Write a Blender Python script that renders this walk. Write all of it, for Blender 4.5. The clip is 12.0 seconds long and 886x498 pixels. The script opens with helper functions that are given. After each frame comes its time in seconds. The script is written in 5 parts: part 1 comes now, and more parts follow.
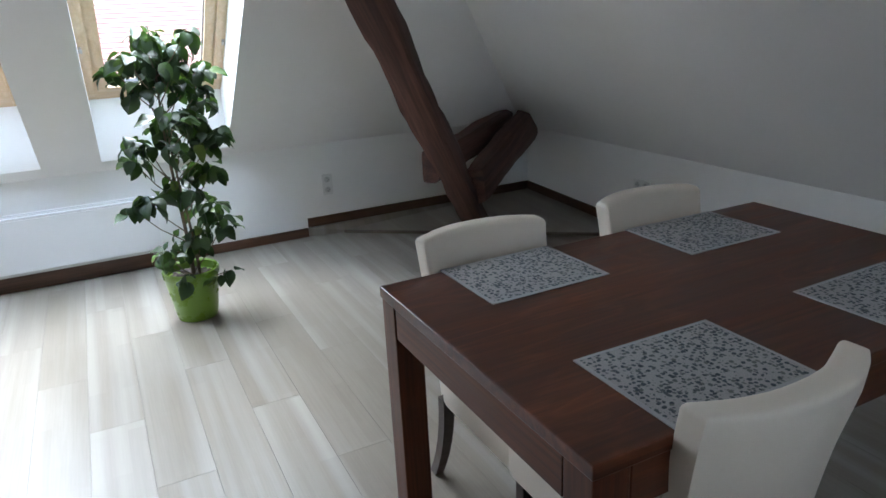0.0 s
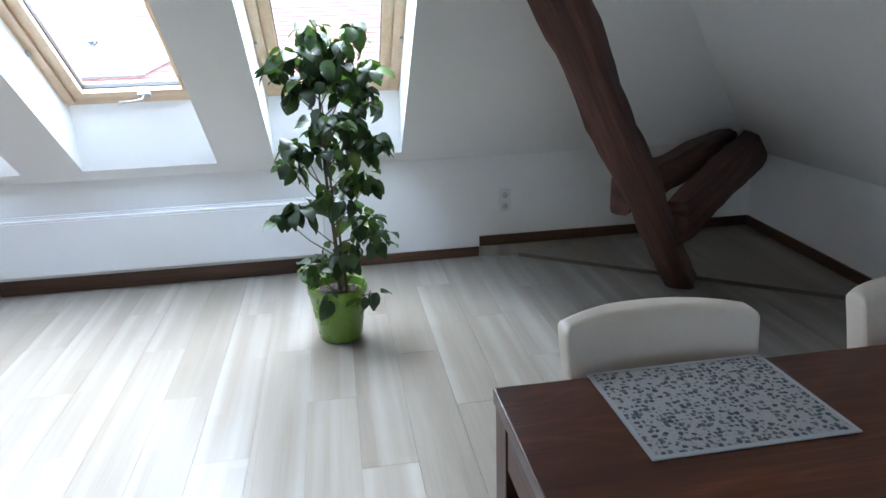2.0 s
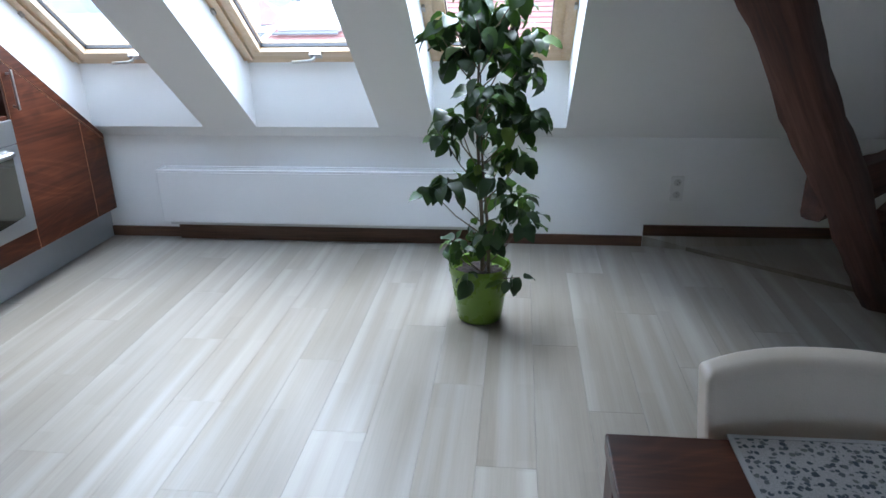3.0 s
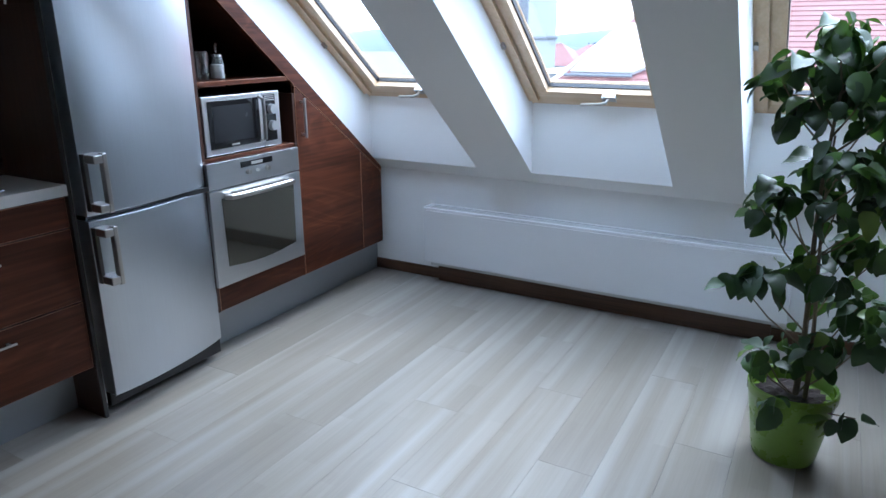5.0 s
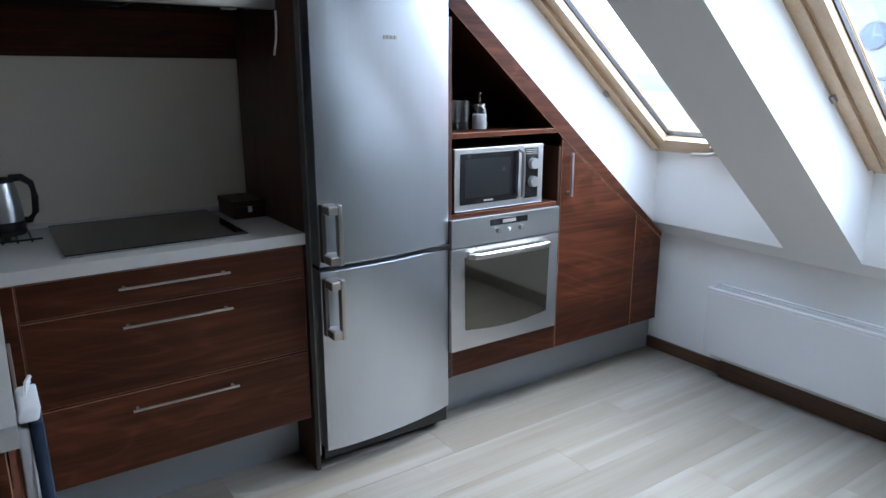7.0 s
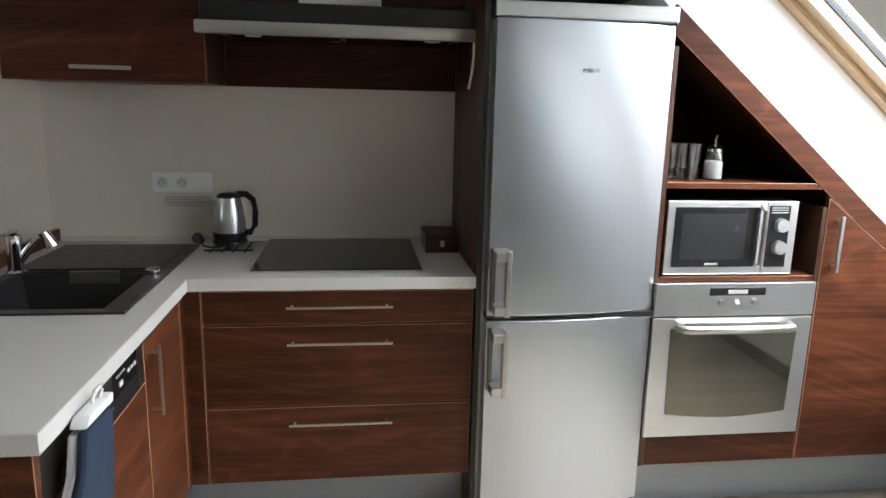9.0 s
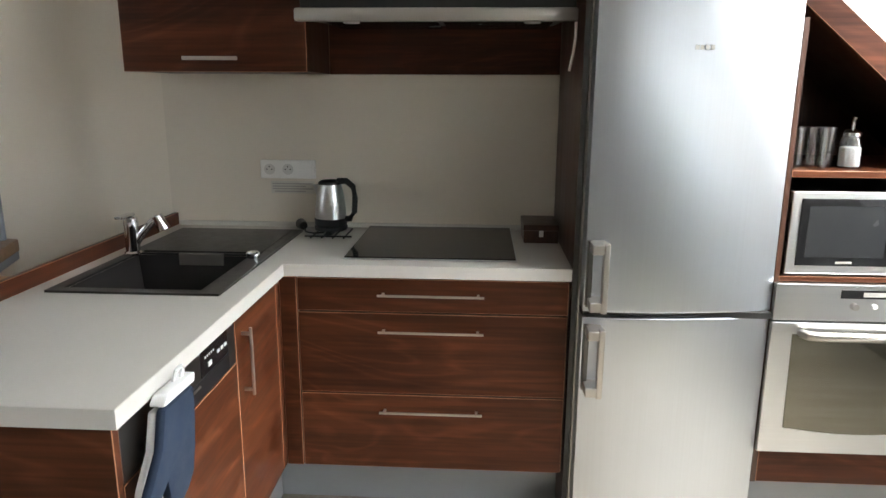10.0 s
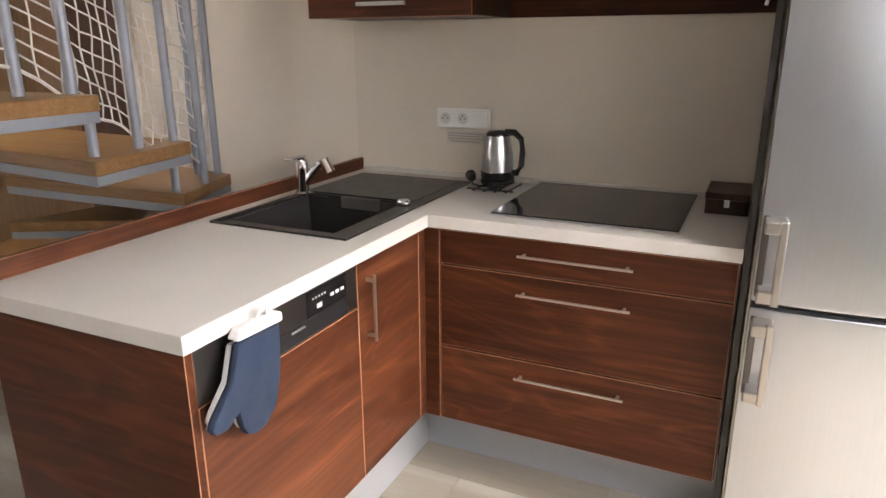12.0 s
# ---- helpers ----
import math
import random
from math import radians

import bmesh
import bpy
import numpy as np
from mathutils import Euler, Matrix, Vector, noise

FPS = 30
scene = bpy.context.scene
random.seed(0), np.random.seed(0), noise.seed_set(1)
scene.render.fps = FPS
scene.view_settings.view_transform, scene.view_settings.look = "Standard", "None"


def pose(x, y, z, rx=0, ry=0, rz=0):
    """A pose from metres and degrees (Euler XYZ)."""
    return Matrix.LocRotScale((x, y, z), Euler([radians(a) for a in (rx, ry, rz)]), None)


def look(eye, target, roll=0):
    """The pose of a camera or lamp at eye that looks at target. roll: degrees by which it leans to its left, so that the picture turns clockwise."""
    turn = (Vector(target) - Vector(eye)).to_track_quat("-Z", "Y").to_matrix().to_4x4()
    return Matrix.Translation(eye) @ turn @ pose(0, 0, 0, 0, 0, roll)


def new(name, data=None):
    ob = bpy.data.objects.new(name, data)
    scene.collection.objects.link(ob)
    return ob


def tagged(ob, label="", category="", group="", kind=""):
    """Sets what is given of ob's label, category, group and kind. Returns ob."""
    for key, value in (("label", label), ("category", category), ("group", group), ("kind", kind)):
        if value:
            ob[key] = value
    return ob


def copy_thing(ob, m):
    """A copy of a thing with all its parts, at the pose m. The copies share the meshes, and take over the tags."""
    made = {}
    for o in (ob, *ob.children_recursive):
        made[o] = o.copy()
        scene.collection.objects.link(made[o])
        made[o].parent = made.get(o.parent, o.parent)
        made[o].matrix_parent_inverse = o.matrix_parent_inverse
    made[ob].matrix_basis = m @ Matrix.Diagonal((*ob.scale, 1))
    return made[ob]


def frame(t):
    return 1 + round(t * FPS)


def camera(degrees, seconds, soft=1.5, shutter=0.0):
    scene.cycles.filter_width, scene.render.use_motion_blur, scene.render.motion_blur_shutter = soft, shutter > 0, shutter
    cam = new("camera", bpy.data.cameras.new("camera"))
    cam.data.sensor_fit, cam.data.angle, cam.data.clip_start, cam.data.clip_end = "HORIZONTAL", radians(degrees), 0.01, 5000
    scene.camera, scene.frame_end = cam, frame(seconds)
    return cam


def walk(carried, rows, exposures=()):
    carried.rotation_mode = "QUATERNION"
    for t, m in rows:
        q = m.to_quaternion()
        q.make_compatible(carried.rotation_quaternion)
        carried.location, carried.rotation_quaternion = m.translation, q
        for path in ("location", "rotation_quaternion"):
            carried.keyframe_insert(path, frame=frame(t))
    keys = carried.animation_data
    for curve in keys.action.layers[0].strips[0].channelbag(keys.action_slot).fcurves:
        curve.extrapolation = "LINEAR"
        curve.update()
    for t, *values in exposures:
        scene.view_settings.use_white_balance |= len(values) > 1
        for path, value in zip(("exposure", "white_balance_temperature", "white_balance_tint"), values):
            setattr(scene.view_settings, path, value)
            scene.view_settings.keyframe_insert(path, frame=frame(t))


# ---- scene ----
cam = camera(66.2, 12.0)
PATH = [
    (0, (0.07, 0.382, 1.439), (0.908, 2.077, 0.786), -2.7),
    (0.5, (0.144, 0.473, 1.437), (0.898, 2.207, 0.785), -1.5),
    (1, (0.247, 0.609, 1.431), (0.892, 2.389, 0.787), -1.2),
    (1.5, (0.33, 0.737, 1.431), (0.853, 2.563, 0.802), -1.6),
    (2, (0.409, 0.868, 1.416), (0.695, 2.744, 0.787), -1.9),
    (2.5, (0.494, 0.956, 1.418), (0.519, 2.844, 0.76), -1.0),
    (3, (0.516, 1.053, 1.421), (0.307, 2.911, 0.711), -1.0),
    (3.2, (0.514, 1.109, 1.423), (0.229, 2.95, 0.696), -0.8),
    (4.8, (0.353, 1.502, 1.399), (-0.486, 3.204, 0.766), 0.2),
    (5, (0.345, 1.547, 1.382), (-0.595, 3.21, 0.788), -0.2),
    (5.5, (0.357, 1.656, 1.393), (-0.822, 3.174, 0.84), -0.4),
    (6, (0.327, 1.778, 1.382), (-1.018, 3.16, 0.853), -0.3),
    (6.5, (0.272, 1.912, 1.397), (-1.205, 3.162, 0.89), -0.2),
    (7, (0.224, 2.023, 1.414), (-1.38, 3.114, 0.928), -0.1),
    (7.2, (0.211, 2.087, 1.417), (-1.439, 3.106, 0.929), -0.2),
    (8.8, (0.192, 2.488, 1.433), (-1.733, 2.813, 0.998), 1.0),
    (9, (0.168, 2.522, 1.436), (-1.773, 2.774, 1.024), 1.3),
    (9.5, (0.13, 2.561, 1.433), (-1.829, 2.641, 1.038), 1.4),
    (10, (0.106, 2.619, 1.428), (-1.84, 2.51, 0.977), 0.3),
    (10.5, (0.088, 2.703, 1.421), (-1.827, 2.411, 0.923), -0.4),
    (11, (0.071, 2.8, 1.409), (-1.792, 2.308, 0.874), -0.5),
    (11.5, (0.013, 2.86, 1.402), (-1.792, 2.208, 0.839), -0.3),
    (12, (-0.1, 2.909, 1.405), (-1.832, 2.093, 0.826), -0.3),
]
walk(cam, [(t, look(eye, target, roll)) for t, eye, target, roll in PATH],
     [(0, 3.92, 6000, 10), (1.5, 3.97, 5900, 10), (2, 3.95, 5800, 10), (2.5, 3.72, 5650, 10), (3, 3.42, 5650, 10), (5, 2.96, 5350, 10), (7, 3.2, 5700, 10), (9, 3.98, 6850, 10), (10.5, 4.45, 7250, 10), (11, 4.55, 7100, 12), (12, 4.70, 7800, 20)])


# ---- world, sun, exposure ----
world = bpy.data.worlds.new("sky")
scene.world = world
world.use_nodes = True
wn, wl = world.node_tree.nodes, world.node_tree.links
wn.clear()
sky = wn.new("ShaderNodeTexSky")
sky.sky_type = "NISHITA"
sky.sun_disc = False
sky.sun_elevation, sky.sun_rotation = radians(59), radians(0)
sky.air_density, sky.dust_density = 1.0, 4.0
grey = wn.new("ShaderNodeMix")
grey.data_type = "RGBA"
grey.inputs[0].default_value = 0.72
grey.inputs[7].default_value = (7.1, 8.0, 9.4, 1)
bg = wn.new("ShaderNodeBackground")
bg.inputs[1].default_value = 0.15
wout = wn.new("ShaderNodeOutputWorld")
wl.new(sky.outputs[0], grey.inputs[6])
wl.new(grey.outputs[2], bg.inputs[0])
wl.new(bg.outputs[0], wout.inputs[0])
sun = new("sun", bpy.data.lights.new("sun", "SUN"))
sun.data.energy, sun.data.angle, sun.data.color = 1.5, radians(75), (0.96, 0.985, 1.0)
sun.matrix_world = look((0, 5.4, 9), (0, 0, 0))


# ---- materials ----
def nodes_of(name):
    m = bpy.data.materials.new(name)
    m.use_nodes = True
    return m, m.node_tree.nodes, m.node_tree.links, m.node_tree.nodes["Principled BSDF"]


def coords(nd, lk, scale, shift=True):
    """Local coordinates, stretched, and shifted by the object's random value."""
    tc = nd.new("ShaderNodeTexCoord")
    mp = nd.new("ShaderNodeMapping")
    mp.inputs["Scale"].default_value = scale
    lk.new(tc.outputs["Object"], mp.inputs["Vector"])
    if shift:
        oi = nd.new("ShaderNodeObjectInfo")
        mu = nd.new("ShaderNodeMath")
        mu.operation = "MULTIPLY"
        mu.inputs[1].default_value = 37.0
        lk.new(oi.outputs["Random"], mu.inputs[0])
        lk.new(mu.outputs[0], mp.inputs["Location"])
    return mp.outputs[0]


def noise_tex(nd, lk, vec, scale, detail=5, rough=0.6, twist=0.0):
    n = nd.new("ShaderNodeTexNoise")
    n.inputs["Scale"].default_value, n.inputs["Detail"].default_value = scale, detail
    n.inputs["Roughness"].default_value, n.inputs["Distortion"].default_value = rough, twist
    lk.new(vec, n.inputs["Vector"])
    return n.outputs["Fac"]


def ramp(nd, lk, fac, *stops):
    r = nd.new("ShaderNodeValToRGB")
    e = r.color_ramp.elements
    while len(e) < len(stops):
        e.new(0.5)
    for k, (p, c) in enumerate(stops):
        e[k].position = p
        e[k].color = (*c, 1) if len(c) == 3 else c
    lk.new(fac, r.inputs[0])
    return r.outputs[0]


def mixed(nd, lk, fac, a, b, mode="MIX"):
    m = nd.new("ShaderNodeMix")
    m.data_type, m.blend_type = "RGBA", mode
    for sock, v in ((0, fac), (6, a), (7, b)):
        if hasattr(v, "links"):
            lk.new(v, m.inputs[sock])
        elif sock:
            m.inputs[sock].default_value = (*v, 1)
        else:
            m.inputs[0].default_value = v
    return m.outputs[2]


def bump(nd, lk, bsdf, height, strength, distance=0.002):
    b = nd.new("ShaderNodeBump")
    b.inputs["Strength"].default_value, b.inputs["Distance"].default_value = strength, distance
    lk.new(height, b.inputs["Height"])
    lk.new(b.outputs[0], bsdf.inputs["Normal"])


def plain(name, colour, rough=0.5, metal=0.0, vary=0.12, scale=6.0, fine=120.0, relief=0.15, stretch=(1, 1, 1)):
    """A surface of one colour with soft stains, fine grain and a little relief."""
    m, nd, lk, b = nodes_of(name)
    v = coords(nd, lk, stretch)
    big = noise_tex(nd, lk, v, scale, 4)
    small = noise_tex(nd, lk, v, fine, 3)
    lo = tuple(c * (1 - vary) for c in colour)
    hi = tuple(min(1, c * (1 + vary * 0.6)) for c in colour)
    col = ramp(nd, lk, big, (0.3, lo), (0.7, hi))
    col = mixed(nd, lk, 0.25, col, ramp(nd, lk, small, (0.35, lo), (0.65, hi)))
    lk.new(col, b.inputs["Base Color"])
    rr = ramp(nd, lk, big, (0.3, (rough * 0.88,) * 3), (0.7, (min(1, rough * 1.12),) * 3))
    lk.new(rr, b.inputs["Roughness"])
    b.inputs["Metallic"].default_value = metal
    if relief:
        bump(nd, lk, b, small, relief, 0.001)
    return m


def wood(name, dark, mid, light, axis=0, rough=0.38, grain=1.0, relief=0.12, coat=0.0, pore=0.55, figure=0.0, gloss=0.5):
    """Veneer or solid wood with long figure, cathedrals and fine pores along one axis."""
    m, nd, lk, b = nodes_of(name)
    st = [9.0 * grain] * 3
    st[axis] = 0.9 * grain
    v = coords(nd, lk, st)
    fig = noise_tex(nd, lk, v, 1.0, 6, 0.58, 1.4)
    st2 = [120.0 * grain] * 3
    st2[axis] = 3.0 * grain
    pores = noise_tex(nd, lk, coords(nd, lk, st2), 1.0, 3, 0.6)
    st3 = [26.0 * grain] * 3
    st3[axis] = 1.1 * grain
    streak = noise_tex(nd, lk, coords(nd, lk, st3), 1.0, 4, 0.55, 2.2)
    wv = nd.new("ShaderNodeTexWave")
    wv.wave_type, wv.bands_direction = "BANDS", "XYZ"[(axis + 2) % 3]
    wv.inputs["Scale"].default_value, wv.inputs["Distortion"].default_value = 0.7, 14.0
    wv.inputs["Detail"].default_value, wv.inputs["Detail Scale"].default_value = 4, 0.6
    lk.new(v, wv.inputs["Vector"])
    col = ramp(nd, lk, fig, (0.30, dark), (0.5, mid), (0.72, light))
    col = mixed(nd, lk, 0.30, col, ramp(nd, lk, streak, (0.32, dark), (0.52, mid), (0.70, light)))
    col = mixed(nd, lk, 0.14, col, ramp(nd, lk, wv.outputs["Fac"], (0.1, dark), (0.9, light)))
    col = mixed(nd, lk, pore, col, ramp(nd, lk, pores, (0.36, (0.45,) * 3), (0.58, (1, 1, 1))), "MULTIPLY")
    if figure:
        # plain-sawn figure: bent contour lines of a slow field
        st4 = [6.0 * grain] * 3
        st4[axis] = 1.35 * grain
        field = noise_tex(nd, lk, coords(nd, lk, st4), 1.0, 3, 0.42, 0.9)
        turns, wave = nd.new("ShaderNodeMath"), nd.new("ShaderNodeMath")
        turns.operation, wave.operation = "MULTIPLY", "SINE"
        turns.inputs[1].default_value = 62.0
        lk.new(field, turns.inputs[0])
        lk.new(turns.outputs[0], wave.inputs[0])
        col = mixed(nd, lk, figure, col, ramp(nd, lk, wave.outputs[0], (0.0, (0.62, 0.56, 0.52)), (0.75, (1.0, 1.0, 1.0)), (1.0, (1.3, 1.34, 1.36))), "MULTIPLY")
    b.inputs["Specular IOR Level"].default_value = gloss
    lk.new(col, b.inputs["Base Color"])
    lk.new(ramp(nd, lk, fig, (0.3, (rough * 0.85,) * 3), (0.7, (rough * 1.2,) * 3)), b.inputs["Roughness"])
    b.inputs["Coat Weight"].default_value, b.inputs["Coat Roughness"].default_value = coat, 0.15
    bump(nd, lk, b, pores, relief, 0.0006)
    return m


def brushed(name, colour, rough, axis, spread=0.12, relief=0.02):
    """Brushed metal with fine lines along one axis."""
    m, nd, lk, b = nodes_of(name)
    st = [260.0] * 3
    st[axis] = 2.0
    v = coords(nd, lk, st)
    f = noise_tex(nd, lk, v, 1.0, 3)
    big = noise_tex(nd, lk, coords(nd, lk, (1, 1, 1)), 3.5, 3)
    lk.new(ramp(nd, lk, f, (0.3, tuple(c * 0.96 for c in colour)), (0.7, colour)), b.inputs["Base Color"])
    lk.new(ramp(nd, lk, big, (0.2, (rough * (1 - spread),) * 3), (0.8, (rough * (1 + spread),) * 3)), b.inputs["Roughness"])
    b.inputs["Metallic"].default_value = 1.0
    b.inputs["Anisotropic"].default_value = 0.35
    if relief:
        bump(nd, lk, b, f, relief, 0.0003)
    return m


def clear_glass(name, tint=(1, 1, 1), gloss=0.03, mirror=0.06):
    m = bpy.data.materials.new(name)
    m.use_nodes = True
    nd, lk = m.node_tree.nodes, m.node_tree.links
    nd.clear()
    tr, gl = nd.new("ShaderNodeBsdfTransparent"), nd.new("ShaderNodeBsdfGlossy")
    tr.inputs[0].default_value = (*tint, 1)
    gl.inputs["Roughness"].default_value = gloss
    mx, out = nd.new("ShaderNodeMixShader"), nd.new("ShaderNodeOutputMaterial")
    mx.inputs[0].default_value = mirror
    lk.new(tr.outputs[0], mx.inputs[1])
    lk.new(gl.outputs[0], mx.inputs[2])
    lk.new(mx.outputs[0], out.inputs[0])
    return m


def plank_material():
    """Pale washed laminate: per-plank tone, streaky grain along y, faint knots."""
    m, nd, lk, b = nodes_of("pale_laminate")
    v = coords(nd, lk, (9, 0.42, 1))
    streak = noise_tex(nd, lk, v, 1.0, 6, 0.62, 0.8)
    fine = noise_tex(nd, lk, coords(nd, lk, (180, 4, 1)), 1.0, 3)
    big = noise_tex(nd, lk, coords(nd, lk, (3, 0.7, 1)), 1.0, 2)
    # three printed strips across each board, of uneven tone
    oi = nd.new("ShaderNodeObjectInfo")
    tc, sp, cb = nd.new("ShaderNodeTexCoord"), nd.new("ShaderNodeSeparateXYZ"), nd.new("ShaderNodeCombineXYZ")
    sh = nd.new("ShaderNodeMath")
    sh.operation, sh.inputs[1].default_value = "MULTIPLY_ADD", 41.0
    lk.new(tc.outputs["Object"], sp.inputs[0])
    lk.new(oi.outputs["Random"], sh.inputs[0])
    lk.new(sp.outputs[1], sh.inputs[2])
    lk.new(sh.outputs[0], cb.inputs[0])
    lk.new(sp.outputs[0], cb.inputs[1])
    bk = nd.new("ShaderNodeTexBrick")
    bk.offset, bk.squash = 0.37, 1.0
    bk.inputs["Scale"].default_value, bk.inputs["Mortar Size"].default_value = 1.0, 0.0
    bk.inputs["Brick Width"].default_value, bk.inputs["Row Height"].default_value = 0.46, 0.0644
    bk.inputs["Color1"].default_value, bk.inputs["Color2"].default_value = (0.955, 0.952, 0.945, 1), (1.04, 1.037, 1.032, 1)
    lk.new(cb.outputs[0], bk.inputs["Vector"])
    tone = bk.outputs["Color"]
    wash = noise_tex(nd, lk, coords(nd, lk, (11, 0.2, 1)), 1.0, 2, 0.45)
    col = ramp(nd, lk, streak, (0.25, (0.198, 0.172, 0.138)), (0.5, (0.248, 0.222, 0.186)), (0.78, (0.300, 0.276, 0.240)))
    col = mixed(nd, lk, 0.35, col, ramp(nd, lk, big, (0.3, (0.212, 0.186, 0.150)), (0.7, (0.300, 0.277, 0.242))))
    col = mixed(nd, lk, 0.22, col, ramp(nd, lk, fine, (0.35, (0.68,) * 3), (0.6, (1, 1, 1))), "MULTIPLY")
    col = mixed(nd, lk, ramp(nd, lk, wash, (0.48, (0, 0, 0)), (0.74, (0.48, 0.48, 0.48))), col, (0.42, 0.405, 0.378))
    col = mixed(nd, lk, 1.0, col, tone, "MULTIPLY")
    lk.new(col, b.inputs["Base Color"])
    b.inputs["Specular IOR Level"].default_value = 0.36
    lk.new(ramp(nd, lk, streak, (0.3, (0.34,) * 3), (0.7, (0.46,) * 3)), b.inputs["Roughness"])
    bump(nd, lk, b, fine, 0.12, 0.0006)
    return m


def leaf_material():
    m, nd, lk, b = nodes_of("leaf_green")
    oi = nd.new("ShaderNodeObjectInfo")
    n = noise_tex(nd, lk, coords(nd, lk, (1, 1, 1)), 35, 3)
    a = ramp(nd, lk, oi.outputs["Random"], (0.0, (0.012, 0.034, 0.010)), (0.75, (0.026, 0.062, 0.016)), (0.90, (0.06, 0.13, 0.022)), (1.0, (0.17, 0.24, 0.04)))
    lk.new(mixed(nd, lk, 0.4, a, ramp(nd, lk, n, (0.3, (0.5,) * 3), (0.7, (1, 1, 1))), "MULTIPLY"), b.inputs["Base Color"])
    b.inputs["Roughness"].default_value = 0.46
    b.inputs["Subsurface Weight"].default_value = 0.0
    tl = nd.new("ShaderNodeBsdfTranslucent")
    tl.inputs[0].default_value = (0.075, 0.16, 0.016, 1)
    mx = nd.new("ShaderNodeMixShader")
    mx.inputs[0].default_value = 0.14
    out = nd["Material Output"]
    lk.new(b.outputs[0], mx.inputs[1])
    lk.new(tl.outputs[0], mx.inputs[2])
    lk.new(mx.outputs[0], out.inputs[0])
    bump(nd, lk, b, n, 0.3, 0.002)
    return m


def placemat_material():
    """Woven mat: pale ground with scattered blue-grey sprigs."""
    m, nd, lk, b = nodes_of("printed_mat")
    tc = nd.new("ShaderNodeTexCoord")
    vo = nd.new("ShaderNodeTexVoronoi")
    vo.inputs["Scale"].default_value, vo.inputs["Randomness"].default_value = 88.0, 0.6
    warp = noise_tex(nd, lk, tc.outputs["Object"], 90, 2)
    ad = nd.new("ShaderNodeVectorMath")
    ad.operation = "ADD"
    sc = nd.new("ShaderNodeVectorMath")
    sc.operation = "SCALE"
    sc.inputs["Scale"].default_value = 0.012
    lk.new(warp, sc.inputs[0])
    lk.new(tc.outputs["Object"], ad.inputs[0])
    lk.new(sc.outputs[0], ad.inputs[1])
    lk.new(ad.outputs[0], vo.inputs["Vector"])
    spot = ramp(nd, lk, vo.outputs["Distance"], (0.43, (1, 1, 1)), (0.53, (0, 0, 0)))
    hue = nd.new("ShaderNodeSeparateColor")
    lk.new(vo.outputs["Color"], hue.inputs[0])
    ink = ramp(nd, lk, hue.outputs[0], (0.0, (0.020, 0.034, 0.045)), (0.5, (0.045, 0.065, 0.08)), (1.0, (0.11, 0.12, 0.11)))
    weave = noise_tex(nd, lk, tc.outputs["Object"], 420, 2)
    ground = ramp(nd, lk, weave, (0.3, (0.27, 0.265, 0.26)), (0.7, (0.37, 0.36, 0.35)))
    lk.new(mixed(nd, lk, spot, ground, ink), b.inputs["Base Color"])
    b.inputs["Roughness"].default_value = 0.75
    bump(nd, lk, b, weave, 0.3, 0.001)
    return m


M = {}
M["wall"] = plain("white_wall_paint", (0.87, 0.865, 0.845), 0.85, vary=0.03, scale=1.3, fine=240, relief=0.10)
M["kitchen_wall"] = plain("warm_white_wall_paint", (0.74, 0.68, 0.59), 0.8, vary=0.04, scale=1.6, fine=240, relief=0.08)
M["splash"] = plain("beige_laminate_panel", (0.68, 0.622, 0.535), 0.45, vary=0.04, scale=2.5, fine=160, relief=0.04)
M["plank"] = plank_material()
M["edge_taupe"] = plain("taupe_edge_strip", (0.15, 0.12, 0.095), 0.5, vary=0.1)
M["socket_grey"] = plain("socket_plastic", (0.60, 0.60, 0.58), 0.4, vary=0.03, relief=0)
M["radiator"] = plain("radiator_enamel", (0.80, 0.80, 0.79), 0.55, vary=0.02, scale=1.5, relief=0.02)
M["rim_white"] = plain("gloss_white_enamel", (0.88, 0.88, 0.88), 0.12, vary=0.02, relief=0)
M["slab"] = plain("screed", (0.25, 0.23, 0.2), 0.9)
# walnut_y, on the fronts facing +x, is darker and less glossy than walnut_x
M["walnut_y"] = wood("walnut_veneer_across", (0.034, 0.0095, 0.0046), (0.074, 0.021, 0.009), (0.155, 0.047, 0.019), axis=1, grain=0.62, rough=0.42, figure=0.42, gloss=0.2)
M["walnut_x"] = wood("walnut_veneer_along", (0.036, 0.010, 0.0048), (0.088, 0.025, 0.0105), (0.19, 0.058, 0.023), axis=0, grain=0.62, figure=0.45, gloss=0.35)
M["walnut_dark"] = wood("walnut_veneer_carcass", (0.03, 0.011, 0.006), (0.058, 0.021, 0.011), (0.09, 0.034, 0.018), axis=2)
M["edge"] = plain("veneer_edge_band", (0.42, 0.20, 0.11), 0.45, vary=0.1, fine=200)
M["table"] = wood("dark_walnut_table", (0.034, 0.0095, 0.004), (0.082, 0.023, 0.009), (0.17, 0.052, 0.020), axis=0, rough=0.34, grain=0.8, figure=0.45, gloss=0.35)
M["table_leg"] = wood("dark_walnut_leg", (0.040, 0.011, 0.005), (0.085, 0.025, 0.010), (0.14, 0.046, 0.019), axis=2, rough=0.4, gloss=0.22)
M["table_y"] = wood("dark_walnut_apron", (0.040, 0.011, 0.005), (0.085, 0.025, 0.010), (0.14, 0.046, 0.019), axis=1, rough=0.4, gloss=0.22)
M["base"] = wood("brown_baseboard_wood", (0.06, 0.028, 0.014), (0.10, 0.048, 0.025), (0.15, 0.075, 0.04), axis=0, rough=0.45)
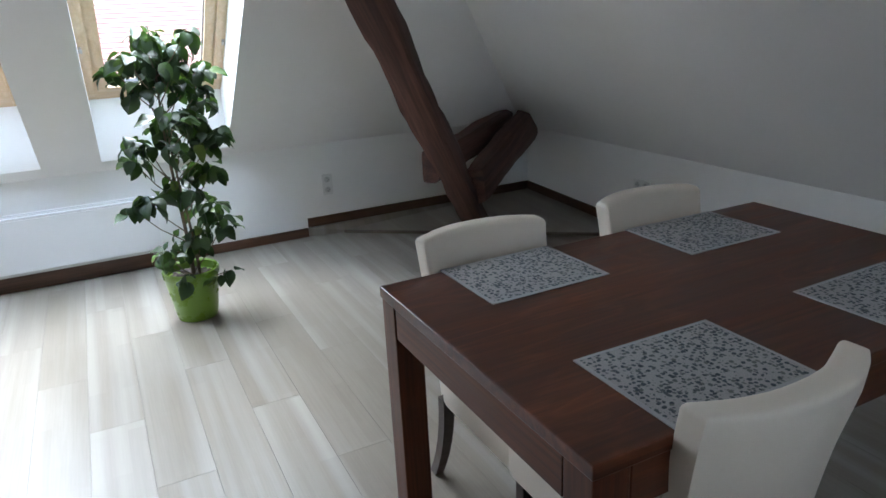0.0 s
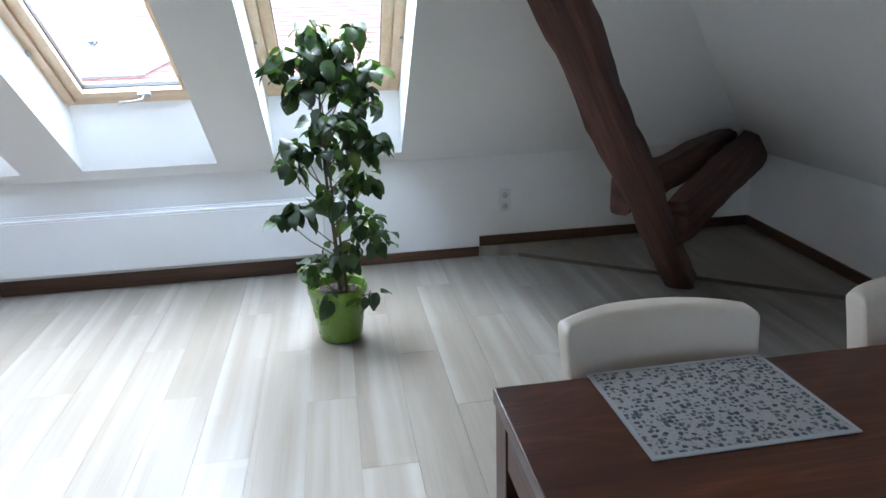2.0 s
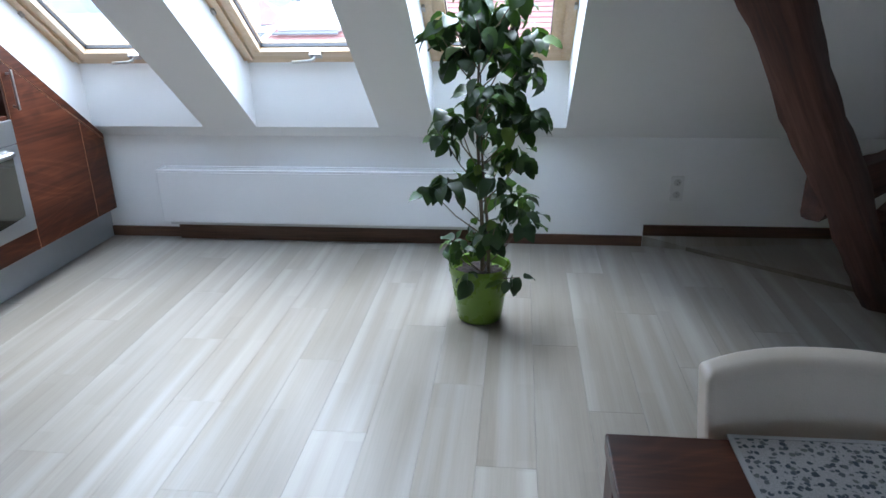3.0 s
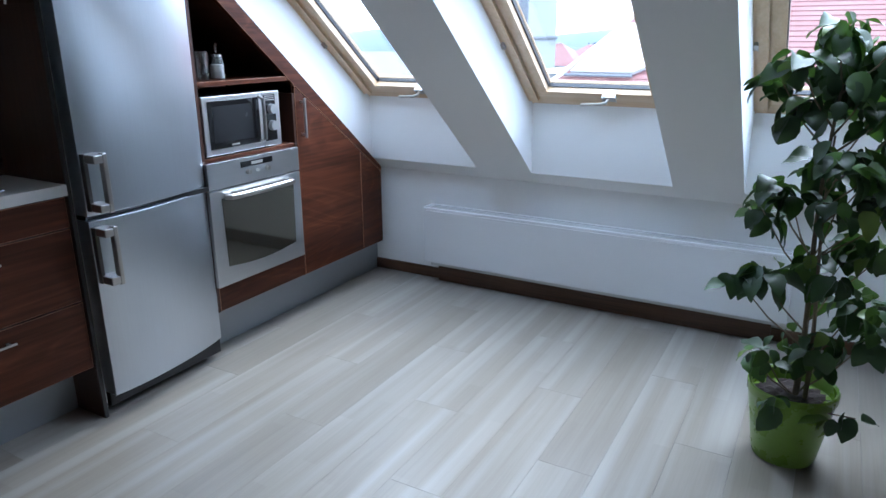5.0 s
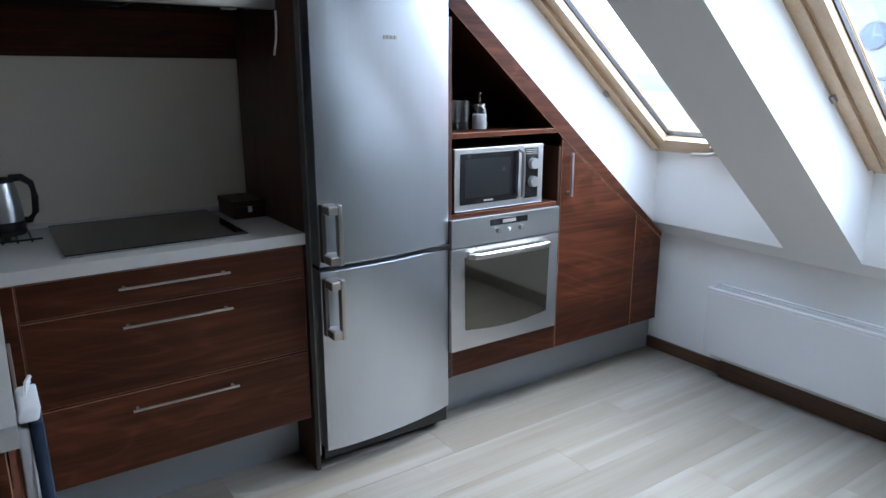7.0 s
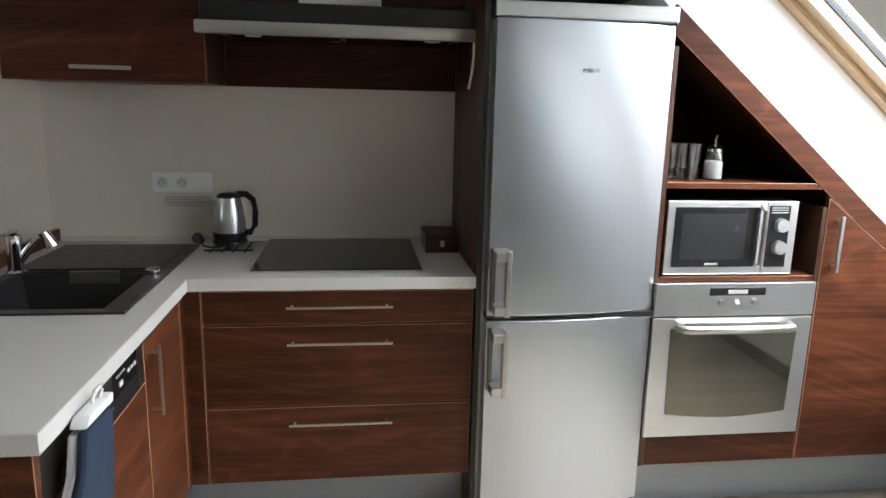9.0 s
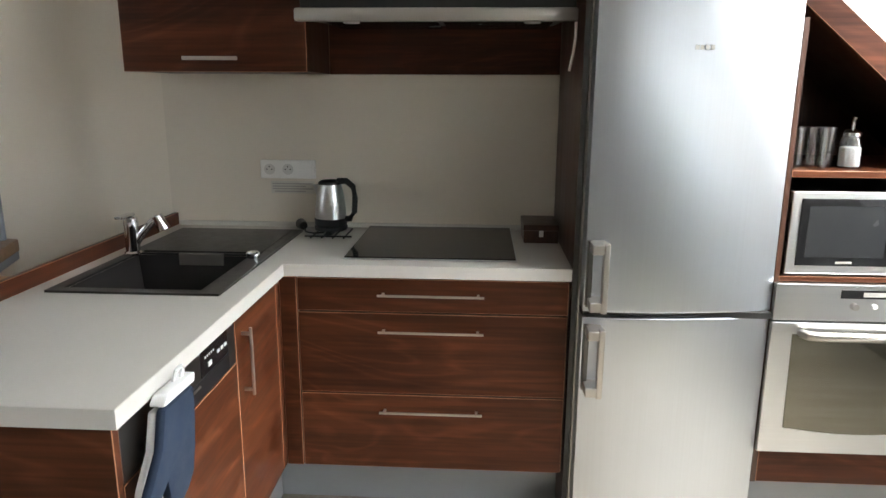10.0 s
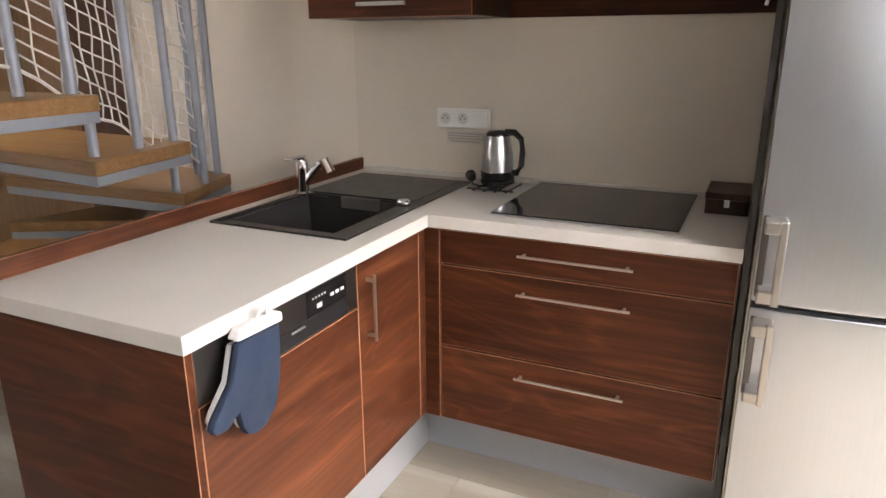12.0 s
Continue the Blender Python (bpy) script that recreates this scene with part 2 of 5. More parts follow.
M["beam"] = wood("old_hewn_timber", (0.028, 0.010, 0.007), (0.098, 0.040, 0.028), (0.22, 0.11, 0.080), axis=2, rough=0.72, grain=0.7, relief=0.9)
M["pine"] = wood("clear_pine", (0.56, 0.38, 0.21), (0.66, 0.475, 0.295), (0.74, 0.585, 0.41), axis=0, rough=0.35, pore=0.12)
M["oak"] = wood("oak_tread", (0.20, 0.095, 0.033), (0.28, 0.145, 0.055), (0.36, 0.20, 0.085), axis=1, rough=0.35, pore=0.3)
M["steel"] = brushed("brushed_steel", (0.60, 0.61, 0.62), 0.30, 1)
M["fridge"] = brushed("fridge_steel", (0.575, 0.612, 0.66), 0.31, 2, 0.0, 0.0)
M["satin"] = brushed("satin_nickel", (0.52, 0.50, 0.475), 0.34, 1)
M["chrome"] = plain("chrome", (0.8, 0.8, 0.82), 0.08, 1.0, vary=0.03, relief=0)
M["counter"] = plain("pale_stone_laminate", (0.56, 0.54, 0.505), 0.42, vary=0.05, scale=9, fine=420, relief=0.05)
M["black_glass"] = plain("black_glass", (0.008, 0.008, 0.009), 0.06, vary=0.1, relief=0)
M["dark_glass"] = plain("bronze_oven_glass", (0.16, 0.15, 0.12), 0.04, 0.85, vary=0.04, relief=0)
M["granite"] = plain("black_composite_sink", (0.016, 0.014, 0.014), 0.35, vary=0.25, scale=30, fine=500, relief=0.15)
M["black"] = plain("black_plastic", (0.014, 0.014, 0.015), 0.38, vary=0.15)
M["darkgrey"] = plain("dark_grey_enamel", (0.035, 0.034, 0.035), 0.4, vary=0.15)
M["plinth"] = plain("aluminium_plinth", (0.34, 0.36, 0.375), 0.45, 0.35, vary=0.05, fine=300, relief=0.05, stretch=(1, 0.1, 1))
M["white_plastic"] = plain("white_plastic", (0.78, 0.78, 0.76), 0.35, vary=0.03, relief=0)
M["leather"] = plain("cream_leatherette", (0.64, 0.565, 0.465), 0.5, vary=0.05, scale=5, fine=300, relief=0.25)
M["leg"] = plain("dark_stained_leg", (0.035, 0.016, 0.010), 0.4, vary=0.2, stretch=(6, 6, 1))
M["pot"] = plain("green_glazed_pot", (0.16, 0.27, 0.035), 0.28, vary=0.12, scale=9, relief=0.05)
M["soil"] = plain("potting_soil", (0.035, 0.025, 0.022), 0.95, vary=0.6, scale=60, relief=0.8)
M["stem"] = plain("bark_stem", (0.16, 0.12, 0.075), 0.8, vary=0.3, scale=50, relief=0.5)
M["leaf"] = leaf_material()
M["mat"] = placemat_material()
M["mat_hem"] = plain("mat_hem", (0.36, 0.36, 0.36), 0.8, vary=0.05, fine=500)
M["glass"] = clear_glass("window_glass", (0.93, 0.95, 0.95))
M["tumbler"] = clear_glass("tumbler_glass", (0.90, 0.91, 0.91), 0.04, 0.10)
M["sugar"] = plain("white_sugar", (0.8, 0.79, 0.76), 0.8, vary=0.06, fine=600)
M["blue"] = plain("navy_cotton", (0.010, 0.023, 0.050), 0.85, vary=0.2, scale=25, fine=500, relief=0.5)
M["white_cloth"] = plain("white_cotton", (0.76, 0.76, 0.76), 0.85, vary=0.06, scale=30, fine=500, relief=0.5)
M["steel_dark"] = brushed("dark_steel", (0.17, 0.165, 0.16), 0.34, 0)
M["silver"] = brushed("silver_lacquer", (0.70, 0.70, 0.70), 0.38, 1)
M["mesh_grey"] = plain("grey_metal_mesh", (0.030, 0.032, 0.035), 0.25, 0.4, vary=0.2, fine=900)
M["notice"] = plain("notice_paper", (0.58, 0.56, 0.51), 0.7, vary=0.03)
M["net"] = plain("white_cord", (0.72, 0.70, 0.66), 0.8, vary=0.1)
M["rail"] = plain("grey_lacquered_steel", (0.30, 0.33, 0.38), 0.38, 0.3, vary=0.08)
M["brown_door"] = wood("brown_door_wood", (0.05, 0.02, 0.01), (0.085, 0.034, 0.018), (0.12, 0.05, 0.028), axis=2)
M["lit_wall_tan"] = wood("tan_lit_wall_panel", (0.24, 0.135, 0.07), (0.30, 0.175, 0.095), (0.36, 0.22, 0.125), axis=2, pore=0.2)
M["ink"] = plain("grey_print", (0.36, 0.35, 0.33), 0.7, vary=0.05)
M["roof_red"] = plain("red_roof_tiles", (0.125, 0.045, 0.038), 0.8, vary=0.2, scale=2.5, fine=30, relief=0.3)
M["roof_pale"] = plain("pale_roofing", (0.27, 0.245, 0.235), 0.6, vary=0.08, scale=1.2, fine=20)
M["facade"] = plain("pale_render", (0.21, 0.208, 0.2), 0.85, vary=0.08, scale=0.4, fine=5)
M["stone"] = plain("grey_stone_trim", (0.10, 0.10, 0.103), 0.85, vary=0.12, scale=0.6, fine=6)
M["slate"] = plain("slate_roof", (0.05, 0.053, 0.06), 0.6, vary=0.2, scale=0.5, fine=4)
M["dark_pane"] = plain("far_window_pane", (0.05, 0.06, 0.07), 0.15, vary=0.2)
# bluish haze of distance is mixed into the hill and foliage colours
M["hill"] = plain("hazy_hill", (0.050, 0.065, 0.080), 0.95, vary=0.15, scale=0.02, fine=0.3, relief=0)
M["town"] = plain("town_ground", (0.055, 0.053, 0.05), 0.9, vary=0.2, scale=0.05, fine=1, relief=0)
M["foliage"] = plain("far_foliage", (0.028, 0.036, 0.040), 0.9, vary=0.4, scale=0.8, fine=6)


# ---- mesh helpers ----
def origin(ob):
    v = Vector(ob.location)
    return v + origin(ob.parent) if ob.parent else v


def finish(name, bm, mats, smooth=False):
    me = bpy.data.meshes.new(name)
    bmesh.ops.recalc_face_normals(bm, faces=bm.faces)
    bm.to_mesh(me)
    bm.free()
    for m in mats if isinstance(mats, (list, tuple)) else [mats]:
        me.materials.append(m)
    if smooth:
        me.polygons.foreach_set("use_smooth", [True] * len(me.polygons))
        me.set_sharp_from_angle(angle=radians(35))
    return me


def thing(name, base, label, category, group="", kind=""):
    ob = new(name)
    ob.empty_display_size = 0.05
    ob.location = base
    return tagged(ob, label, category, group, kind)


def part(name, bm, material, parent, label="", smooth=False):
    """Links a bmesh, in world coordinates, as one mesh under a thing or part."""
    o = origin(parent)
    bmesh.ops.translate(bm, vec=-o, verts=bm.verts)
    ob = new(name, finish(name, bm, material, smooth))
    ob.parent = parent
    return tagged(ob, label)


def solid(name, bm, material, label, category, kind="", smooth=False, base=None, group=""):
    """A thing of one mesh, its origin at its base."""
    if base is None:
        co = [v.co for v in bm.verts]
        base = Vector(((min(c.x for c in co) + max(c.x for c in co)) / 2, (min(c.y for c in co) + max(c.y for c in co)) / 2, min(c.z for c in co)))
    bmesh.ops.translate(bm, vec=-Vector(base), verts=bm.verts)
    ob = new(name, finish(name, bm, material, smooth))
    ob.location = base
    return tagged(ob, label, category, group, kind)


def box(x0, x1, y0, y1, z0, z1, bevel=0.0, bm=None, rim=0):
    """A box between two corners; rim: material slot of its side edges seen as edge banding."""
    out = bm or bmesh.new()
    tmp = bmesh.new()
    bmesh.ops.create_cube(tmp, size=1)
    for v in tmp.verts:
        v.co = Vector(((x0 + x1) / 2 + v.co.x * (x1 - x0), (y0 + y1) / 2 + v.co.y * (y1 - y0), (z0 + z1) / 2 + v.co.z * (z1 - z0)))
    if bevel:
        res = bmesh.ops.bevel(tmp, geom=tmp.edges[:], offset=bevel, segments=2, affect="EDGES", profile=0.5)
        if rim:
            for f in res["faces"]:
                f.material_index = rim
    return absorb(out, tmp)


def absorb(out, tmp):
    me = bpy.data.meshes.new("tmp")
    tmp.to_mesh(me)
    tmp.free()
    out.from_mesh(me)
    bpy.data.meshes.remove(me)
    return out


def rod(a, b, r, r2=None, seg=12, bm=None, caps=True):
    """A round bar from a to b."""
    out = bm or bmesh.new()
    a, b = Vector(a), Vector(b)
    d = b - a
    q = d.to_track_quat("Z", "Y").to_matrix().to_4x4()
    bmesh.ops.create_cone(out, cap_ends=caps, segments=seg, radius1=r, radius2=r if r2 is None else r2, depth=d.length,
                          matrix=Matrix.Translation((a + b) / 2) @ q)
    return out


def tube(points, r, seg=8, bm=None, taper=None):
    """A round bar along a line of points, its ends closed."""
    out = bm or bmesh.new()
    pts = [Vector(p) for p in points]
    rings = []
    for k, p in enumerate(pts):
        t = (pts[min(k + 1, len(pts) - 1)] - pts[max(k - 1, 0)]).normalized()
        side = t.cross(Vector((0, 0, 1)) if abs(t.z) < 0.9 else Vector((1, 0, 0))).normalized()
        up = side.cross(t)
        rk = r if taper is None else r + (taper - r) * k / (len(pts) - 1)
        rings.append([out.verts.new(p + rk * (math.cos(2 * math.pi * j / seg) * side + math.sin(2 * math.pi * j / seg) * up)) for j in range(seg)])
    for a, b in zip(rings, rings[1:]):
        for j in range(seg):
            out.faces.new((a[j], a[(j + 1) % seg], b[(j + 1) % seg], b[j]))
    out.faces.new(rings[0][::-1])
    out.faces.new(rings[-1])
    return out


def lathe(profile, centre, seg=24, bm=None):
    """A turned body: (radius, height) pairs round a vertical axis."""
    out = bm or bmesh.new()
    c = Vector(centre)
    rings = []
    for r, z in profile:
        rings.append([out.verts.new(c + Vector((r * math.cos(2 * math.pi * k / seg), r * math.sin(2 * math.pi * k / seg), z))) for k in range(seg)])
    for a, b in zip(rings, rings[1:]):
        for k in range(seg):
            out.faces.new((a[k], a[(k + 1) % seg], b[(k + 1) % seg], b[k]))
    out.faces.new(rings[0][::-1])
    out.faces.new(rings[-1])
    return out


def prism(poly, lift, bm=None, bevel=0.0, rim=0):
    """A polygon of 3D points, pushed along the vector lift."""
    out = bm or bmesh.new()
    tmp = bmesh.new()
    lift = Vector(lift)
    a = [tmp.verts.new(Vector(p)) for p in poly]
    b = [tmp.verts.new(Vector(p) + lift) for p in poly]
    tmp.faces.new(a[::-1])
    tmp.faces.new(b)
    n = len(poly)
    for k in range(n):
        tmp.faces.new((a[k], a[(k + 1) % n], b[(k + 1) % n], b[k]))
    bmesh.ops.recalc_face_normals(tmp, faces=tmp.faces)
    if bevel:
        res = bmesh.ops.bevel(tmp, geom=tmp.edges[:], offset=bevel, segments=2, affect="EDGES", profile=0.5)
        if rim:
            for f in res["faces"]:
                f.material_index = rim
    return absorb(out, tmp)


def quad(bm, *pts):
    bm.faces.new([bm.verts.new(Vector(p)) for p in pts])


# ---- the large structure ----
WY, KINK, PITCH = 4.90, 0.64, 0.80          # window wall: place, height of its upright part, rise of its slope
RX, RKINK, RPITCH = 3.10, 0.57, 0.83        # the other sloping side
BX, NY = -2.50, -1.60                       # kitchen back wall, far end
CY, CZ, CX = 2.601, 2.479, 0.80             # where the slopes meet the flat ceiling
COS, SIN = 1 / math.hypot(1, PITCH), PITCH / math.hypot(1, PITCH)
UP, OUT = Vector((0, -COS, SIN)), Vector((0, SIN, COS))
DEPTH = 0.34                                # thickness of the roof at the skylights
WINDOWS = [(-1.975, -1.290), (-0.972, -0.258), (0.055, 0.783)]
S_IN0, S_IN1, S_OUT0, S_OUT1 = 0.110, 2.20, 0.418, 1.86


def on_slope(x, s, n=0.0):
    return Vector((x, WY, KINK)) + UP * s + OUT * n


def roof_slope():
    """The sloping ceiling over the window wall, with three openings through it."""
    bm = bmesh.new()
    top = (CZ - KINK) / SIN
    xs = [BX - 0.2] + [v for w in WINDOWS for v in w]
    for n, lo, hi in ((0.0, S_IN0, S_IN1), (DEPTH + 0.02, S_OUT0, S_OUT1)):
        for k in range(len(xs) - 1):
            hole = k % 2 == 1
            for a, b in ((0, lo), (hi, top)) if hole else ((0, top),):
                quad(bm, on_slope(xs[k], a, n), on_slope(xs[k + 1], a, n), on_slope(xs[k + 1], b, n), on_slope(xs[k], b, n))
        quad(bm, on_slope(xs[-1], 0, n), on_slope(RX - (KINK - RKINK) / RPITCH + 0.05, 0, n), on_slope(xs[-1] + 0.06, top, n), on_slope(xs[-1], top, n))
    for a, b in WINDOWS:
        n = DEPTH + 0.02
        quad(bm, on_slope(a, S_IN0), on_slope(b, S_IN0), on_slope(b, S_OUT0, n), on_slope(a, S_OUT0, n))
        quad(bm, on_slope(a, S_IN1), on_slope(b, S_IN1), on_slope(b, S_OUT1, n), on_slope(a, S_OUT1, n))
        for x in (a, b):
            quad(bm, on_slope(x, S_IN0), on_slope(x, S_OUT0, n), on_slope(x, S_OUT1, n), on_slope(x, S_IN1))
    bmesh.ops.remove_doubles(bm, verts=bm.verts, dist=0.0005)
    return solid("ceiling_slope_north", bm, M["wall"], "white plastered sloping ceiling with three skylight openings", "ceiling", "structure")


roof_slope()
solid("wall_north", box(BX - 0.2, RX + 0.2, WY, WY + 0.3, -0.1, KINK), M["wall"], "low white plastered wall under the skylights", "wall", "structure")
solid("wall_east", box(RX, RX + 0.3, NY - 0.2, WY, -0.1, RKINK), M["wall"], "low white plastered wall under the slope", "wall", "structure")
YC = WY + (KINK - RKINK) / PITCH
solid("ceiling_slope_east", prism([(RX, NY - 0.2, RKINK), (RX, YC, RKINK), (CX, CY, CZ), (CX, NY - 0.2, CZ)], (0.2, 0, 0.24)),
      M["wall"], "white plastered sloping ceiling", "ceiling", "structure")
# flat ceiling; an unseen shaft with a roof pane is added to brighten the stairs
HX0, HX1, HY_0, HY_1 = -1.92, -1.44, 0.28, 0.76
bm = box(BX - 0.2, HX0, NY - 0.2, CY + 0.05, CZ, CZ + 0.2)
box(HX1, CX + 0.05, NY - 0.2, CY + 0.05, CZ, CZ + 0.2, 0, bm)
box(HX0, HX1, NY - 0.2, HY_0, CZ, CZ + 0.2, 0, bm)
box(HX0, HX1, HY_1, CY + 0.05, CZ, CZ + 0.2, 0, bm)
solid("ceiling", bm, M["wall"], "flat white ceiling with an added light opening over the staircase", "ceiling", "structure")
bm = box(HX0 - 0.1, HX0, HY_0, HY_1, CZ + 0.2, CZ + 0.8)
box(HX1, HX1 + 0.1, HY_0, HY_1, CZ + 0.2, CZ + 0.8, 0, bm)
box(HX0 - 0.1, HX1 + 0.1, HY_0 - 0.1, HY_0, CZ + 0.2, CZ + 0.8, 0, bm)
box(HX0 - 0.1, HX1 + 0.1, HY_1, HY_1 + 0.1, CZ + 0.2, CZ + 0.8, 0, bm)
solid("stairwell_shaft", bm, M["wall"], "unseen white light shaft added above the staircase", "wall", "structure")
pane = solid("stairwell_pane", box(HX0 - 0.05, HX1 + 0.05, HY_0 - 0.05, HY_1 + 0.05, CZ + 0.8, CZ + 0.806), M["glass"], "unseen roof pane added to brighten stairs and kitchen", "window", "structure")
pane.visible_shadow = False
solid("wall_west", box(BX - 0.2, BX, NY, WY, -0.1, 2.60), M["kitchen_wall"], "warm white wall behind kitchen and staircase", "wall", "structure")
# unseen window, assumed here to light the table side from behind
SWX0, SWX1, SWZ0, SWZ1 = 0.20, 0.95, 1.20, 1.90
bm = box(BX - 0.2, SWX0, NY - 0.2, NY, -0.1, CZ + 0.1)
box(SWX1, RX + 0.3, NY - 0.2, NY, -0.1, CZ + 0.1, 0, bm)
box(SWX0, SWX1, NY - 0.2, NY, -0.1, SWZ0, 0, bm)
box(SWX0, SWX1, NY - 0.2, NY, SWZ1, CZ + 0.1, 0, bm)
solid("wall_south", bm, M["kitchen_wall"], "warm white wall behind the dining table", "wall", "structure")
pane = solid("window_4", box(SWX0, SWX1, NY - 0.11, NY - 0.10, SWZ0, SWZ1), M["glass"], "unseen window pane assumed behind the table, for light from that side", "window", "structure")
pane.visible_shadow = False

# skirting boards
def skirting(poly, lift, name="baseboard"):
    solid(name, prism(poly, lift, bevel=0.002), M["base"], "brown wooden skirting board along the wall", "baseboard", "structure")


skirting([(-2.02, WY, 0.002), (1.255, WY, 0.002), (1.255, WY, 0.064), (-2.02, WY, 0.064)], (0, -0.016, 0))
skirting([(1.258, WY, 0.068), (RX, WY, 0.070), (RX, WY, 0.134), (1.258, WY, 0.132)], (0, -0.016, 0))
skirting([(RX, WY - 0.018, 0.070), (RX, 3.62, 0.022), (RX, 3.62, 0.086), (RX, WY - 0.018, 0.134)], (-0.016, 0, 0))
skirting([(RX, 3.612, 0.002), (RX, NY, 0.002), (RX, NY, 0.064), (RX, 3.612, 0.064)], (-0.016, 0, 0))

# the raised, slightly tilted corner of the floor
bm = prism([(1.258, WY - 0.004, 0.064), (1.50, 4.84, 0.020), (RX, 3.63, 0.020), (RX, WY, 0.068)], (0, 0, -0.09))
raised = solid("raised_floor", bm, M["plank"], "low raised corner of pale laminate floor", "floor", "structure")
e0, e1 = Vector((1.50, 4.836, 0.0)), Vector((RX, 3.622, 0.0))
side = Vector((e1.y - e0.y, e0.x - e1.x, 0)).normalized() * 0.012
solid("floor_edge_trim", prism([e0, e1, e1 + Vector((0, 0, 0.023)), e0 + Vector((0, 0, 0.023))], side, bevel=0.003),
      M["edge_taupe"], "thin taupe trim on the edge of the raised floor", "trim", "structure")

# ---- skylights ----
def slope_bar(x0, x1, s0, s1, n0, n1, bevel=0.004, bm=None):
    out = bm or bmesh.new()
    tmp = bmesh.new()
    bmesh.ops.create_cube(tmp, size=1)
    for v in tmp.verts:
        v.co = on_slope(x0 if v.co.x < 0 else x1, s0 if v.co.y < 0 else s1, n0 if v.co.z < 0 else n1)
    if bevel:
        bmesh.ops.bevel(tmp, geom=tmp.edges[:], offset=bevel, segments=2, affect="EDGES")
    return absorb(out, tmp)


def skylight(k, a, b):
    a, b = a + 0.004, b - 0.004
    th = thing("window_%d" % k, on_slope((a + b) / 2, S_OUT0, DEPTH), "pine-framed roof window, closed, with a grey metal handle", "window", "roof windows", "structure")
    n0, n1 = 0.253, 0.338
    s0, s1 = 0.366, 1.88
    fw, sw = 0.044, 0.050
    part("window_sill", slope_bar(a, b, s0 - 0.02, s0 + 0.028, n0 + 0.02, n1), M["pine"], th)
    part("window_frame", slope_bar(a, b, s1 - fw, s1, n0, n1), M["pine"], th)
    for x in (a, b - fw):
        part("jamb", slope_bar(x, x + fw, s0 + 0.03, s1 - fw - 0.002, n0, n1), M["pine_s"], th)
    ia, ib, i0, i1 = a + fw + 0.007, b - fw - 0.007, s0 + 0.036, s1 - fw - 0.007
    part("sash_rail", slope_bar(ia, ib, i0, i0 + sw, n0 + 0.012, n1 - 0.01), M["pine"], th)
    part("sash_rail", slope_bar(ia, ib, i1 - sw, i1, n0 + 0.012, n1 - 0.01), M["pine"], th)
    for x in (ia, ib - sw):
        part("sash_stile", slope_bar(x, x + sw, i0 + sw + 0.001, i1 - sw - 0.001, n0 + 0.012, n1 - 0.01), M["pine_s"], th)
    bm = slope_bar(ia + sw - 0.004, ib - sw + 0.004, i0 + sw - 0.004, i0 + sw + 0.006, n1 - 0.042, n1 - 0.022, 0)
    slope_bar(ia + sw - 0.004, ib - sw + 0.004, i1 - sw - 0.006, i1 - sw + 0.004, n1 - 0.042, n1 - 0.022, 0, bm)
    for x in (ia + sw - 0.004, ib - sw - 0.006):
        slope_bar(x, x + 0.010, i0 + sw + 0.006, i1 - sw - 0.006, n1 - 0.042, n1 - 0.022, 0, bm)
    part("gasket", bm, M["black"], th, "black rubber glazing seal")
    pane = part("pane", slope_bar(ia + sw + 0.004, ib - sw - 0.004, i0 + sw + 0.004, i1 - sw - 0.004, n1 - 0.036, n1 - 0.030, 0), M["glass"], th, "clear window pane")
    pane.visible_shadow = False
    # handle on the lower rail
    xm = (a + b) / 2
    hs = s0 + 0.066
    h = part("handle", tube([on_slope(xm - 0.075, hs - 0.004, n0 - 0.034), on_slope(xm - 0.06, hs, n0 - 0.036), on_slope(xm + 0.02, hs + 0.008, n0 - 0.036),
                             on_slope(xm + 0.045, hs + 0.01, n0 - 0.03), on_slope(xm + 0.055, hs + 0.012, n0 + 0.0)], 0.0075), M["satin"], th, "grey metal window handle", True)
    part("base_plate", slope_bar(xm + 0.025, xm + 0.085, hs - 0.006, hs + 0.024, n0 - 0.008, n0 + 0.03, 0.003), M["satin"], h)
    for x, w in ((a, 1), (b, -1)):
        part("pivot_cap", slope_bar(x + (0 if w > 0 else -0.012), x + (0.012 if w > 0 else 0), 0.811, 0.838, n0 - 0.014, n0 + 0.001, 0.003), M["satin"], th)


M["pine_s"] = wood("clear_pine_upright", (0.56, 0.38, 0.21), (0.66, 0.475, 0.295), (0.74, 0.585, 0.41), axis=1, rough=0.35, pore=0.12)
for k, (a, b) in enumerate(WINDOWS):
    skylight(k + 1, a, b)

# ---- convector box under the skylights ----
rad = thing("radiator", (-0.6, 4.79, 0.0), "long white convector casing with slotted top along the wall", "radiator")
RX0, RX1, RY0 = -1.620, 0.300, 4.795
part("casing", box(RX0, RX1, RY0, WY - 0.001, 0.128, 0.440, 0.004), M["radiator"], rad)
# grey strip draws the shaded underside gap of the casing
part("shadow_strip", box(RX0 + 0.03, RX1 - 0.03, RY0 + 0.030, WY - 0.018, 0.104, 0.127), M["socket_grey"], rad, "grey strip standing for the shaded gap under the casing")
# brown board stands for the skirting and the shadow above it
part("toe", box(RX0 + 0.06, RX1 - 0.06, WY - 0.040, WY - 0.018, 0.0, 0.103, 0.003), M["base"], rad, "dark brown board standing for skirting and shade under the casing")
bm = box(RX0, RX1, RY0 - 0.001, RY0 + 0.015, 0.439, 0.456, 0.005)
box(RX0, RX1, WY - 0.012, WY - 0.002, 0.441, 0.455, 0.002, bm)
box(RX0, RX0 + 0.02, RY0 + 0.013, WY - 0.012, 0.441, 0.455, 0, bm)
